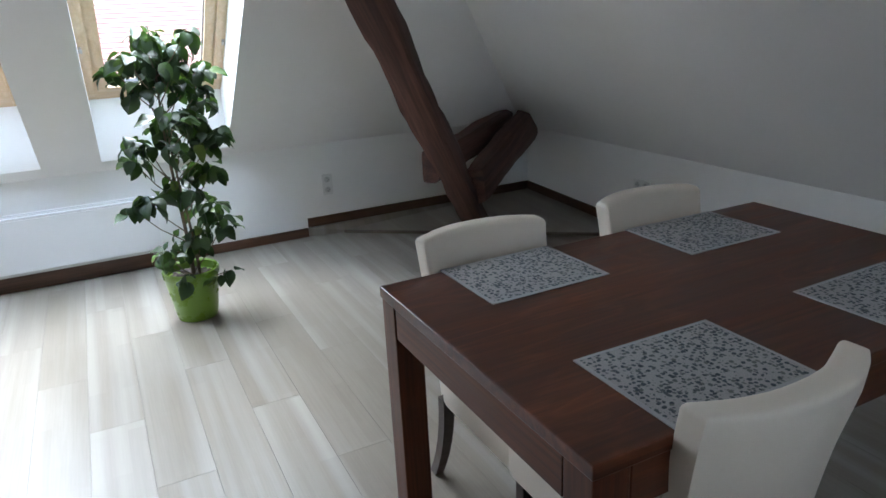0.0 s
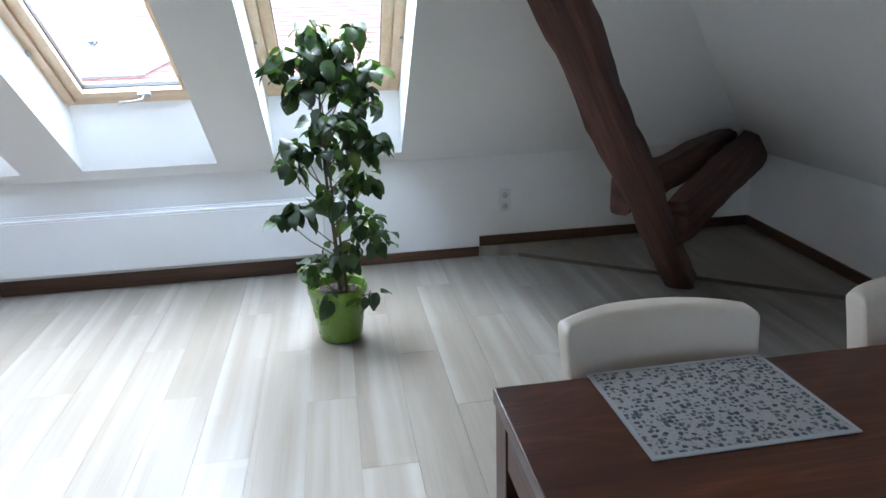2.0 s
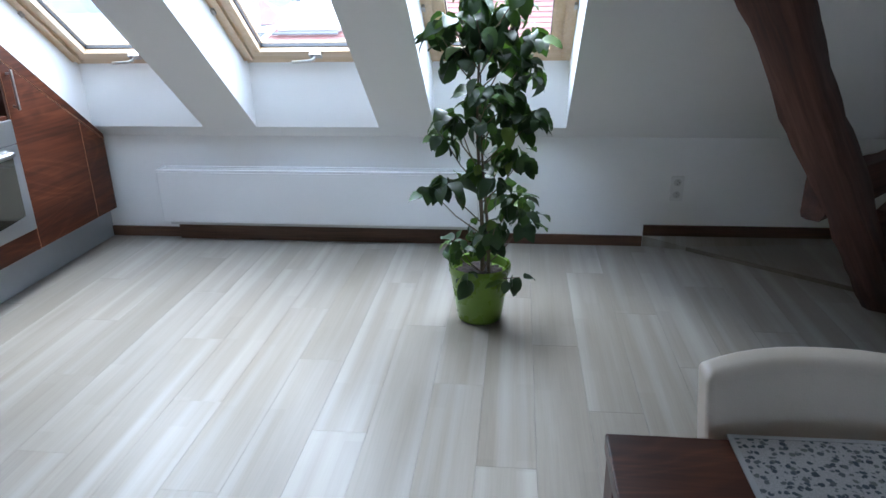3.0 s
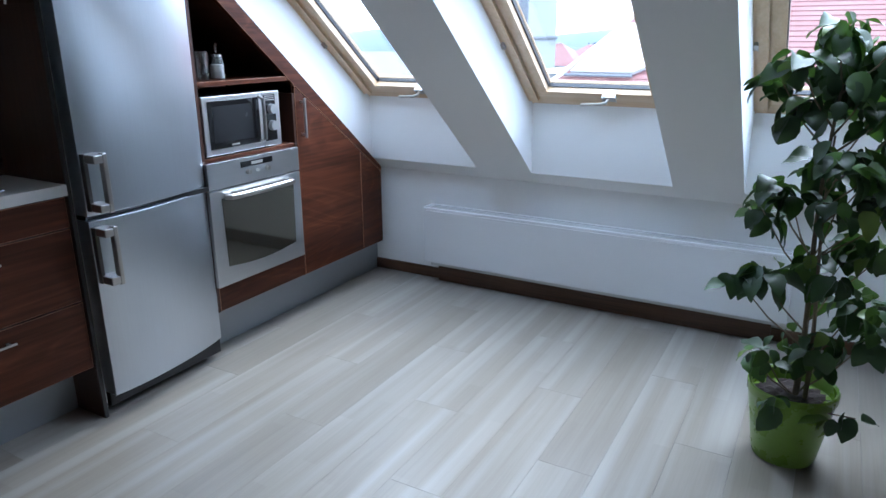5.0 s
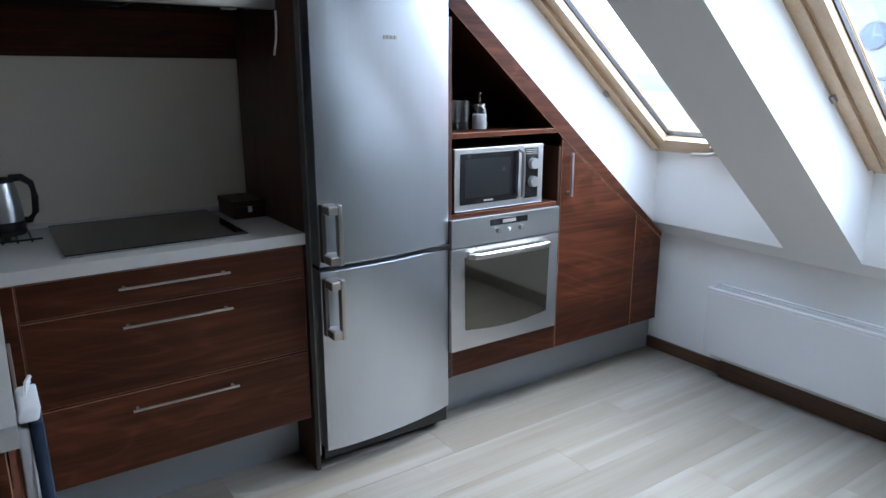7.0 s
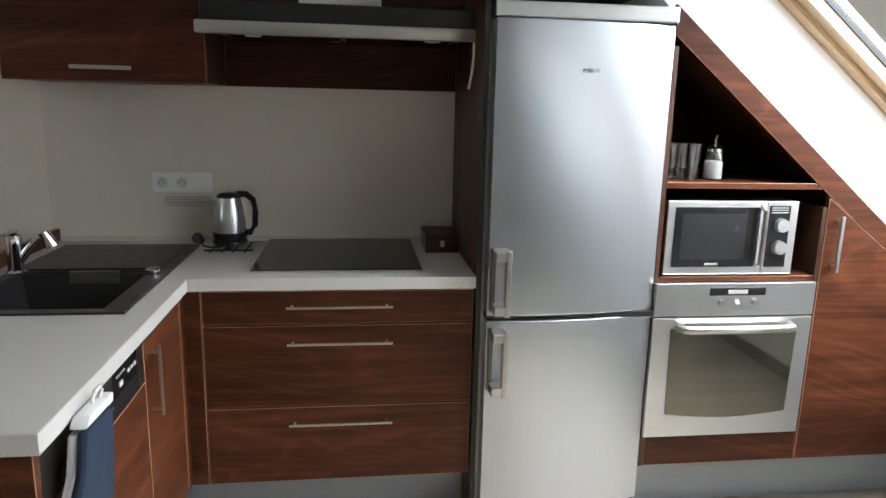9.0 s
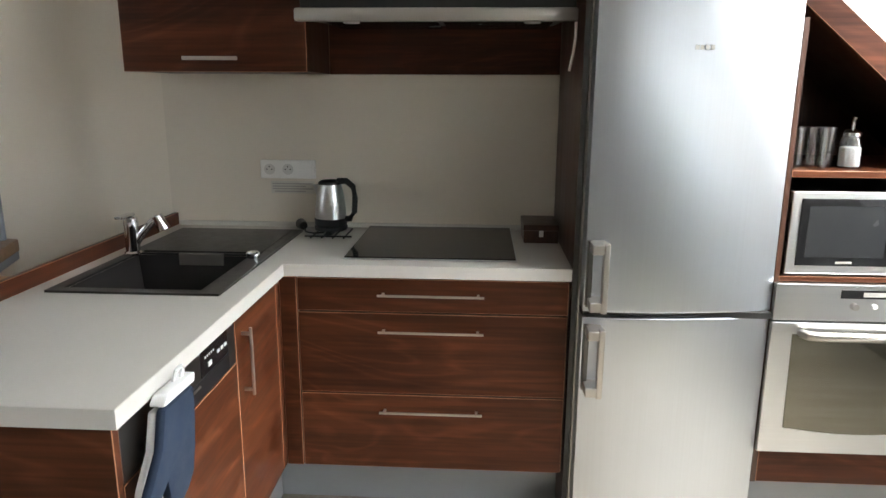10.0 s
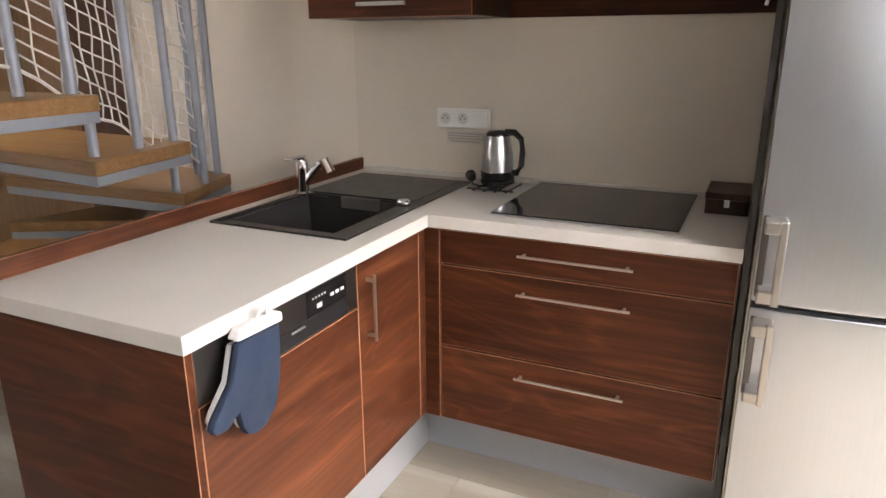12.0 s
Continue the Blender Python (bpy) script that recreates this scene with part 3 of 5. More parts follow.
box(RX1 - 0.02, RX1, RY0 + 0.013, WY - 0.012, 0.441, 0.455, 0, bm)
part("rim", bm, M["rim_white"], rad, "glossy white top rim")
for k in range(4):
    y = RY0 + 0.019 + k * 0.018
    part("slat", box(RX0 + 0.02, RX1 - 0.02, y, y + 0.010, 0.4412, 0.448, 0.002), M["socket_grey"], rad)


# ---- wall sockets ----
def socket(x, y, z, facing, sockets, label, upright=0):
    """A white double socket; facing: the way it looks, 'y' or 'x' for -y or -x, '+x' for +x."""
    th = thing("wall_socket", (x, y, z), label, "socket")
    w = 0.072 * sockets
    bm = box(-w / 2, w / 2, -0.011, 0, -0.036, 0.036, 0.003)
    turn = {"y": 0, "x": -90, "+x": 90}[facing]
    place = pose(x, y, z, 0, upright, turn)
    bmesh.ops.transform(bm, matrix=place, verts=bm.verts)
    part("plate", bm, M["white_plastic"], th)
    for k in range(sockets):
        cx = -w / 2 + 0.036 + 0.072 * k
        if sockets == 3 and k == 2:
            bm = box(cx - 0.026, cx + 0.026, -0.016, -0.010, -0.026, 0.026, 0.002)
            bmesh.ops.transform(bm, matrix=place, verts=bm.verts)
            part("switch", bm, M["white_plastic"], th)
            continue
        bm = rod((cx, -0.0125, 0), (cx, -0.0005, 0), 0.021, 0.023, 20)
        bmesh.ops.transform(bm, matrix=place, verts=bm.verts)
        s = part("socket_well", bm, M["socket_grey"], th)
        bm = bmesh.new()
        for dx, dz in ((-0.0095, 0), (0.0095, 0), (0, 0.010)):
            rod((cx + dx, -0.0135, dz), (cx + dx, -0.012, dz), 0.0028, seg=8, bm=bm)
        bmesh.ops.transform(bm, matrix=place, verts=bm.verts)
        part("contact", bm, M["darkgrey"], s)


socket(1.424, WY, 0.352, "y", 2, "white upright double wall socket above the skirting", 90)
socket(RX, 3.592, 0.347, "x", 2, "white double wall socket on the low wall")
socket(BX + 0.006, 1.872, 1.133, "+x", 3, "white wall plate with two sockets and a switch")

# ---- old roof timbers ----
def timber(name, label, a, b, w, h, roll, seed, n=14, jag=0.012, round_ends=0.0):
    """A hewn beam of uneven section between two points."""
    a, b = Vector(a), Vector(b)
    bm = bmesh.new()
    length = (b - a).length
    rings = []
    per = [(-1, -0.8), (-0.55, -1.03), (0.5, -1), (0.85, -0.95), (1, -0.7), (1.04, 0.1), (1, 0.75), (0.8, 1), (0, 1.03), (-0.8, 1), (-1, 0.8), (-1.03, 0)]
    for k in range(n + 1):
        z = length * k / n
        ring = []
        for j, (px, py) in enumerate(per):
            g = noise.noise(Vector((seed + j * 0.7, z * 1.7, seed * 0.3))) * jag + noise.noise(Vector((seed + j * 3.1, z * 6, 2.0))) * jag * 0.6
            end = 1 - round_ends * (max(0, 1 - min(k, n - k) / 1.2))
            ring.append(bm.verts.new(Vector(((px * w / 2 + g) * end, (py * h / 2 + g) * end, z))))
        rings.append(ring)
    m = len(per)
    for u, v in zip(rings, rings[1:]):
        for j in range(m):
            bm.faces.new((u[j], u[(j + 1) % m], v[(j + 1) % m], v[j]))
    bm.faces.new(rings[0][::-1])
    bm.faces.new(rings[-1])
    ob = solid(name, bm, M["beam"], label, "timber beam", smooth=True, base=(0, 0, 0))
    ob.matrix_basis = Matrix.Translation(a) @ (b - a).to_track_quat("Z", "Y").to_matrix().to_4x4() @ pose(0, 0, 0, 0, 0, roll)
    return ob


post_dir = Vector((-0.739, -0.695, 1.0))
base = Vector((2.276, 4.184, -0.02))
timber("timber_post", "dark hewn old roof timber leaning across the room", base, base + post_dir * 2.52, 0.140, 0.160, 12, 3.0, 44, 0.018)
timber("timber_tie", "dark old tie beam joined to the leaning timber", (2.02, 3.85, 0.450), (3.09, 4.84, 0.640), 0.13, 0.25, 0, 8.0, 16, 0.014, 0.10)
timber("timber_tie", "dark old tie beam clasping the leaning timber, cut end showing", (1.70, 3.79, 0.620), (2.88, 4.87, 0.650), 0.11, 0.18, 0, 12.0, 16, 0.012, 0.06)


# ---- dining table ----
TX0, TX1, TY0, TY1, TZ = 0.668, 2.122, 1.092, 1.992, 0.752
table = thing("dining_table", ((TX0 + TX1) / 2, (TY0 + TY1) / 2, 0), "dark walnut dining table with straight square legs", "table")
part("tabletop", box(TX0, TX1, TY0, TY1, TZ - 0.032, TZ, 0.003), M["table"], table)
for x in (TX0 + 0.004, TX1 - 0.084):
    for y in (TY0 + 0.004, TY1 - 0.084):
        part("leg", box(x, x + 0.080, y, y + 0.080, 0.001, TZ - 0.033, 0.003), M["table_leg"], table)
for y in (TY0 + 0.006, TY1 - 0.028):
    part("apron", box(TX0 + 0.088, TX1 - 0.088, y, y + 0.022, TZ - 0.125, TZ - 0.033, 0.002), M["table"], table)
for x in (TX0 + 0.006, TX1 - 0.028):
    part("apron", box(x, x + 0.022, TY0 + 0.088, TY1 - 0.088, TZ - 0.125, TZ - 0.033, 0.002), M["table_y"], table)
first = None
for x, y, r in ((1.044, 1.859, 0.5), (1.708, 1.847, -0.4), (1.034, 1.238, -0.6), (1.706, 1.240, 0.8)):
    if first is None:
        first = thing("placemat", (x, y, TZ), "woven placemat with small blue-grey sprigs on a pale ground", "placemat", "placemats on the table")
        part("mat", box(x - 0.177, x + 0.177, y - 0.134, y + 0.134, TZ + 0.0006, TZ + 0.0030, 0.0006), M["mat"], first)
        bm = box(x - 0.185, x + 0.185, y - 0.142, y - 0.1335, TZ + 0.0006, TZ + 0.0036)
        box(x - 0.185, x + 0.185, y + 0.1335, y + 0.142, TZ + 0.0006, TZ + 0.0036, 0, bm)
        box(x - 0.185, x - 0.1765, y - 0.1335, y + 0.1335, TZ + 0.0006, TZ + 0.0036, 0, bm)
        box(x + 0.1765, x + 0.185, y - 0.1335, y + 0.1335, TZ + 0.0006, TZ + 0.0036, 0, bm)
        part("hem", bm, M["mat_hem"], first, "pale stitched hem")
        first.rotation_euler.z = radians(r)
    else:
        copy_thing(first, pose(x, y, TZ, 0, 0, r))


def chair(x, y, turn):
    """An upholstered chair that faces +y, its backrest bowed backwards."""
    th = thing("dining_chair", (0, 0, 0), "cream leatherette dining chair with dark wooden legs pushed to the table", "chair", "chairs round the table")
    bm = box(-0.222, 0.222, 0.02, 0.46, 0.34, 0.475, 0.025)
    part("seat", bm, M["leather"], th, smooth=True)
    bm = bmesh.new()
    n, hs = 12, 10
    grid = {}
    for face, dy in ((0, 0.0), (1, -0.062)):
        for i in range(n + 1):
            u = -1 + 2 * i / n
            for j in range(hs + 1):
                v = j / hs
                z = 0.30 + (0.526 + 0.003 * (1 - u * u)) * v
                lean = -0.055 * v * v
                bow = -0.064 * (1 - abs(u) ** 2.3) * v
                puff = (0.012 if face == 0 else -0.012) * (1 - u ** 6) * (1 - (2 * v - 1) ** 8)
                grid[face, i, j] = bm.verts.new((u * 0.215 * (0.85 + 0.15 * v) * (1 - 0.01 * v ** 8), 0.0 + dy + lean + bow + puff, z))
    for face in (0, 1):
        for i in range(n):
            for j in range(hs):
                bm.faces.new((grid[face, i, j], grid[face, i + 1, j], grid[face, i + 1, j + 1], grid[face, i, j + 1]))
    for i in range(n):
        for j in (0, hs):
            bm.faces.new((grid[0, i, j], grid[0, i + 1, j], grid[1, i + 1, j], grid[1, i, j]))
    for j in range(hs):
        for i in (0, n):
            bm.faces.new((grid[0, i, j], grid[0, i, j + 1], grid[1, i, j + 1], grid[1, i, j]))
    bmesh.ops.recalc_face_normals(bm, faces=bm.faces)
    rimmed = [e for e in bm.edges if len(e.link_faces) == 2 and e.calc_face_angle(0) > 1.0]
    bmesh.ops.bevel(bm, geom=rimmed, offset=0.017, segments=4, affect="EDGES", profile=0.55)
    part("backrest", bm, M["leather"], th, smooth=True)
    for sx in (-1, 1):
        part("leg", prism([(sx * 0.165, 0.405, 0.339), (sx * 0.205, 0.405, 0.339), (sx * 0.200, 0.410, 0.001), (sx * 0.172, 0.410, 0.001)], (0, 0.034, 0), bevel=0.003), M["leg"], th)
        bm = bmesh.new()
        ring = []
        for k in range(7):
            v = k / 6
            yy = -0.015 - 0.10 * (1 - v) ** 2
            hw = 0.014 + 0.005 * v
            ring.append([bm.verts.new((sx * 0.185 + a * hw, yy + b * 0.018, 0.001 + v * 0.335)) for a, b in ((-1, -1), (1, -1), (1, 1), (-1, 1))])
        for a, b in zip(ring, ring[1:]):
            for j in range(4):
                bm.faces.new((a[j], a[(j + 1) % 4], b[(j + 1) % 4], b[j]))
        bm.faces.new(ring[0][::-1])
        bm.faces.new(ring[-1])
        part("leg", bm, M["leg"], th)
    th.matrix_basis = pose(x, y, 0, 0, 0, turn)
    return th


c0 = chair(1.047, 1.995, 180)
copy_thing(c0, pose(1.714, 1.998, 0, 0, 0, 181))
copy_thing(c0, pose(1.045, 1.143, 0, 0, 0, 1))


# ---- plant ----
def plant(x, y):
    th = thing("potted_plant", (x, y, 0), "tall leafy houseplant in a green glazed pot on the floor", "plant")
    pot = part("pot", lathe([(0.092, 0.001), (0.098, 0.004), (0.103, 0.02), (0.129, 0.19), (0.134, 0.228), (0.140, 0.236), (0.141, 0.264), (0.136, 0.27), (0.128, 0.264), (0.124, 0.225)], (x, y, 0), 40), M["pot"], th, "green glazed tapered pot", True)
    bm = bmesh.new()
    bmesh.ops.create_grid(bm, x_segments=14, y_segments=14, size=0.118, matrix=Matrix.Translation((x, y, 0.230)))
    bmesh.ops.delete(bm, geom=[v for v in bm.verts if (v.co.xy - Vector((x, y))).length > 0.121], context="VERTS")
    for v in bm.verts:
        v.co.z += 0.012 * noise.noise(v.co * 40)
    part("soil", bm, M["soil"], pot, "dark potting soil")
    rnd = random.Random(5)
    # (sideways, height, spread, leaves) of each tuft, with the depth drawn at random
    tufts = [(-.13, 1.37, .09, 11), (.03, 1.30, .09, 11), (-.30, 1.22, .075, 8), (-.12, 1.27, .10, 12), (-.18, 1.14, .09, 10), (.03, 1.14, .09, 12), (-.05, 1.02, .10, 13),
             (.05, .97, .06, 7), (.14, 1.05, .06, 6), (-.13, .85, .09, 10), (-.23, .80, .07, 7), (.02, .85, .10, 12), (.16, .88, .09, 9), (.19, .73, .07, 8), (-.02, .67, .07, 8),
             (.10, .73, .07, 8), (.06, .64, .06, 5), (-.19, .625, .06, 9), (-.29, .595, .04, 4), (.15, .51, .10, 13), (.21, .42, .075, 9), (.06, .43, .075, 9), (-.05, .37, .07, 7),
             (-.14, .335, .07, 8), (-.20, .31, .05, 5), (.05, .36, .05, 4), (.19, .225, .04, 3), (.12, .20, .03, 2), (-.06, .225, .05, 4), (.09, 1.39, .05, 5), (.15, 1.22, .07, 8), (.12, 1.11, .06, 7), (-.24, 1.28, .06, 6),
             (-.02, .93, .09, 11), (-.10, 1.20, .08, 9), (.00, 1.24, .07, 8), (.24, .90, .05, 5), (-.20, .88, .06, 6)]
    spots = []
    for sx, z, r, n in tufts:
        dep = rnd.uniform(-0.10, 0.10) * (1 if z > 0.4 else 0.7)
        if z < 0.26:
            dep = -0.15
        spots.append((Vector((x + 0.02 + sx * 0.84 + 0.062 * (z > 0.95), y + dep * 0.9, z + 0.035)), r, n))
    bend = lambda z: Vector((x + 0.012 * math.sin(z * 5), y + 0.01 * math.cos(z * 4), z))
    part("trunk", tube([bend(0.20 + 1.05 * k / 10) for k in range(11)], 0.0105, 8, taper=0.004), M["stem"], th, "thin brown stem", True)
    part("trunk", tube([bend(0.20 + 0.9 * k / 8) + Vector((0.03 - 0.02 * k / 8, -0.02, 0)) for k in range(9)], 0.008, 8, taper=0.003), M["stem"], th, "thin brown stem", True)
    for c, r, n in spots:
        start = bend(max(0.22, c.z - 0.16 - 0.3 * abs(c.x - x)))
        mid = (start + c) / 2 + Vector((0, 0, -0.02))
        part("branch", tube([start, mid, c], 0.0035, 6, taper=0.002), M["stem"], th, smooth=True)
    shapes = []
    for k in range(4):
        bm = bmesh.new()
        l, w, cu = ((0.092, 0.062, 0.35), (0.080, 0.056, 0.6), (0.066, 0.044, 0.25), (0.098, 0.070, 0.7))[k]
        rows = 9
        left, midl, right = [], [], []
        for i in range(rows + 1):
            v = i / rows
            half = w / 2 * (math.sin(math.pi * min(1, v ** 0.85 * 0.97 + 0.015)) ** 0.8) * (1 + 0.07 * (i % 2))
            zz = -cu * l * v * v * 0.7
            yy = l * v * (1 - 0.15 * cu * v)
            midl.append(bm.verts.new((0, yy, zz)))
            left.append(bm.verts.new((-half, yy, zz + half * 0.28 + 0.003 * math.sin(v * 9))))
            right.append(bm.verts.new((half, yy, zz + half * 0.28 - 0.003 * math.sin(v * 8))))
        for i in range(rows):
            bm.faces.new((left[i], midl[i], midl[i + 1], left[i + 1]))
            bm.faces.new((midl[i], right[i], right[i + 1], midl[i + 1]))
        bm.normal_update()
        shapes.append(finish("leaf", bm, M["leaf"], False))
        shapes[-1].polygons.foreach_set("use_smooth", [True] * len(shapes[-1].polygons))
    for c, r, n in spots:
        for _ in range(round(n * (2.5 if c.z > 0.9 else 2.0 if c.z > 0.45 else 1.4))):
            away = Vector((rnd.gauss(0, 1), rnd.gauss(0, 1), rnd.gauss(0.1, 0.7))).normalized()
            p = c + away * r * rnd.uniform(0.1, 0.9)
            yaw = math.degrees(math.atan2(-away.x, away.y)) + rnd.uniform(-30, 30)
            ob = new("leaf", shapes[rnd.randrange(4)])
            ob.parent = th
            s = rnd.uniform(0.62, 1.05) * (1.45 if rnd.random() < 0.10 else 1.0)
            ob.matrix_basis = Matrix.Translation(p - Vector((x, y, 0))) @ Euler((radians(rnd.uniform(-85, 10)), radians(rnd.uniform(-35, 35)), radians(yaw))).to_matrix().to_4x4() @ Matrix.Diagonal((s, s, s, 1))
    return th


plant(0.362, 3.905)


# ---- kitchen ----
FX = -1.902                 # plane of the fronts of the long run
CT, CB = 0.908, 0.870        # worktop, top and underside
PF = 1.992                  # plane of the fronts of the short run
PL = 0.216                  # top of the plinth
PO = 0.216                  # the same under the oven


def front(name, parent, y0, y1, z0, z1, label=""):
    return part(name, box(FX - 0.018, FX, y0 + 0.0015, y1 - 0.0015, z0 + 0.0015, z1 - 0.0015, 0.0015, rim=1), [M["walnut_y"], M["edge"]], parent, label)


def bar_handle_y(parent, x, y0, y1, z):
    bm = box(x + 0.022, x + 0.029, y0, y1, z - 0.0034, z + 0.0034, 0.0012)
    h = part("handle", bm, M["satin"], parent, "slim satin metal bar handle")
    for y in (y0 + 0.012, y1 - 0.022):
        part("handle_foot", box(x + 0.0005, x + 0.0218, y, y + 0.008, z - 0.003, z + 0.003), M["satin"], h)


# drawer unit
u = thing("drawer_unit", (-2.2, 2.48, 0), "walnut-veneered kitchen unit with three drawers and bar handles", "kitchen cabinet")
bm = box(-2.48, FX - 0.02, 2.050, 2.066, PL, CB - 0.002)
box(-2.48, FX - 0.02, 2.880, 2.896, PL, CB - 0.002, 0, bm)
box(-2.48, FX - 0.02, 2.067, 2.879, PL, PL + 0.016, 0, bm)
box(-2.48, -2.47, 2.067, 2.879, PL + 0.017, CB - 0.002, 0, bm)
part("carcass", bm, M["walnut_dark"], u)
for z0, z1, hz in ((0.757, CB - 0.004, 0.817), (0.483, 0.754, 0.698), (PL + 0.004, 0.480, 0.427)):
    d = front("drawer", u, 2.050, 2.893, z0, z1)
    bar_handle_y(d, FX, 2.306, 2.634, hz)
part("plinth", box(-2.080, -2.065, 1.91, 2.90, 0.001, PL - 0.003), M["plinth"], u, "brushed aluminium plinth")

# corner unit and the short run
u = thing("corner_unit", (-2.2, 1.70, 0), "walnut-veneered corner unit with a narrow door under the sink", "kitchen cabinet")
part("filler", box(FX - 0.018, FX, PF + 0.002, 2.048, PL + 0.004, CB - 0.004, 0.0015, rim=1), [M["walnut_y"], M["edge"]], u)
part("filler", box(FX - 0.018, FX + 0.032, PF - 0.018, PF, PL + 0.004, CB - 0.004, 0.0015, rim=1), [M["walnut_x"], M["edge"]], u)
bm = box(-2.48, -1.523, 1.452, 1.462, PL, CB - 0.002)
box(-1.538, -1.523, 1.463, PF - 0.02, PL, CB - 0.002, 0, bm)
box(-2.48, -1.539, 1.463, PF - 0.02, PL, PL + 0.016, 0, bm)
part("carcass", bm, M["walnut_dark"], u)
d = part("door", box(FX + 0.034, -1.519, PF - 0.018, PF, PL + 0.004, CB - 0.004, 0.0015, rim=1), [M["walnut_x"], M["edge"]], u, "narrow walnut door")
h = part("handle", box(-1.566, -1.558, PF + 0.022, PF + 0.030, 0.628, 0.820, 0.0015), M["satin"], d, "slim satin metal bar handle")
for z in (0.640, 0.798):
    part("handle_foot", box(-1.565, -1.559, PF + 0.0005, PF + 0.0225, z, z + 0.010), M["satin"], h)
part("plinth", box(-2.0645, -0.985, 1.905, 1.92, 0.001, PL - 0.003), M["plinth"], u, "brushed aluminium plinth")

# dishwasher
u = thing("dishwasher", (-1.23, 1.70, 0), "built-in dishwasher with a dark control strip and walnut front", "dishwasher")
part("tub", box(-1.511, -0.957, 1.462, PF - 0.022, PL + 0.002, CB - 0.003), M["darkgrey"], u)
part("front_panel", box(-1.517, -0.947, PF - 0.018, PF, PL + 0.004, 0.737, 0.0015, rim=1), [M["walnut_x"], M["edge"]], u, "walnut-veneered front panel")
strip = part("control_panel", box(-1.515, -0.948, PF - 0.016, PF - 0.001, 0.740, CB - 0.004, 0.002), M["steel_dark"], u, "dark steel control strip")
part("grip", box(-1.465, -1.020, PF - 0.0008, PF + 0.002, 0.745, 0.786, 0.0008), M["black"], strip, "black recessed grip")
# small satin bar draws the bright glint in the grip recess
part("grip_shine", rod((-1.285, PF + 0.0021, 0.776), (-1.235, PF + 0.0021, 0.776), 0.003, seg=8), M["satin"], strip)
part("display", box(-1.465, -1.30, PF - 0.0008, PF + 0.001, 0.788, 0.852, 0.0004), M["black_glass"], strip, "black display with small white keys")
for k in range(3):
    part("key", box(-1.452 + 0.022 * k, -1.438 + 0.022 * k, PF + 0.0012, PF + 0.003, 0.814, 0.822, 0.0005), M["socket_grey"], strip)
for k in range(5):
    part("mark", box(-1.375 + 0.012 * k, -1.370 + 0.012 * k, PF + 0.0011, PF + 0.0016, 0.828, 0.833), M["socket_grey"], strip)
part("key", box(-1.357, -1.337, PF + 0.0012, PF + 0.003, 0.802, 0.814, 0.0005), M["socket_grey"], strip)

u = thing("end_panel", (-0.93, 1.68, 0), "walnut-veneered end panel of the worktop run", "panel")
part("panel", box(-0.944, -0.924, 1.415, PF + 0.002, 0.001, CB - 0.002, 0.0015, rim=1), [M["walnut_y"], M["edge"]], u)
part("back_panel", box(-2.49, -0.945, 1.402, 1.414, 0.001, CB - 0.002, 0.001), M["walnut_x"], u)

# worktop with its cut-out for the sink
SX0, SX1, SY0, SY1 = -2.392, -1.545, 1.478, 1.946
WF = PF + 0.020
gx = [BX + 0.005, SX0 + 0.012, FX + 0.008, SX1 - 0.012, -0.908]
gy = [1.400, SY0 + 0.012, SY1 - 0.012, WF, 2.898]
bm = bmesh.new()
vs = [[bm.verts.new((x, y, CT)) for y in gy] for x in gx]
for i in range(4):
    for j in range(4):
        if (j == 3 and i > 1) or (j == 1 and i in (1, 2)):
            continue
        bm.faces.new((vs[i][j], vs[i + 1][j], vs[i + 1][j + 1], vs[i][j + 1]))
low = bmesh.ops.extrude_face_region(bm, geom=bm.faces[:])
bmesh.ops.translate(bm, vec=(0, 0, CB - CT), verts=[g for g in low["geom"] if isinstance(g, bmesh.types.BMVert)])
bmesh.ops.delete(bm, geom=[v for v in bm.verts if not v.link_faces], context="VERTS")
u = thing("worktop", (-1.9, 1.9, CB), "pale speckled laminate worktop in an L shape", "worktop")
part("slab", bm, M["counter"], u)
part("edge_band", box(FX + 0.0105, -0.908, WF + 0.0002, WF + 0.002, CB, CT - 0.0005), M["counter"], u)
part("edge_band", box(FX + 0.0082, FX + 0.010, WF + 0.0002, 2.898, CB, CT - 0.0005), M["counter"], u)
part("edge_band", box(-0.9078, -0.906, 1.400, WF + 0.002, CB, CT - 0.0005), M["counter"], u)
u = thing("upstand", (-1.8, 1.43, CT), "walnut upstand strip along the back of the worktop", "trim")
part("strip", box(BX + 0.006, -0.907, 1.402, 1.420, CT + 0.0005, CT + 0.048, 0.0015, rim=1), [M["walnut_x"], M["edge"]], u)
part("strip", box(BX + 0.006, BX + 0.018, 1.424, 2.898, CT + 0.0005, CT + 0.018, 0.003), M["counter"], u, "pale wall sealing strip")
solid("splashback", box(BX + 0.0005, BX + 0.005, 1.396, 2.899, CT + 0.001, 1.489), M["splash"], "plain beige splashback panel", "wall panel", "structure")

# sink
u = thing("kitchen_sink", (-2.0, 1.70, CT), "black composite sink with a ribbed drainer, set into the worktop", "sink")
bm = bmesh.new()
z = CT + 0.007
BX0, BX1, BY0, BY1 = -1.980, -1.578, 1.512, 1.886
for x0, x1, y0, y1 in ((BX1, SX1, SY0, SY1), (SX0, BX0, SY0, SY1), (BX0, BX1, SY0, BY0), (BX0, BX1, BY1, SY1)):
    box(x0, x1, y0, y1, CT + 0.0005, z, 0, bm)
part("rim", bm, M["granite"], u)
bm = bmesh.new()
t = [(BX0, BY0), (BX1, BY0), (BX1, BY1), (BX0, BY1)]
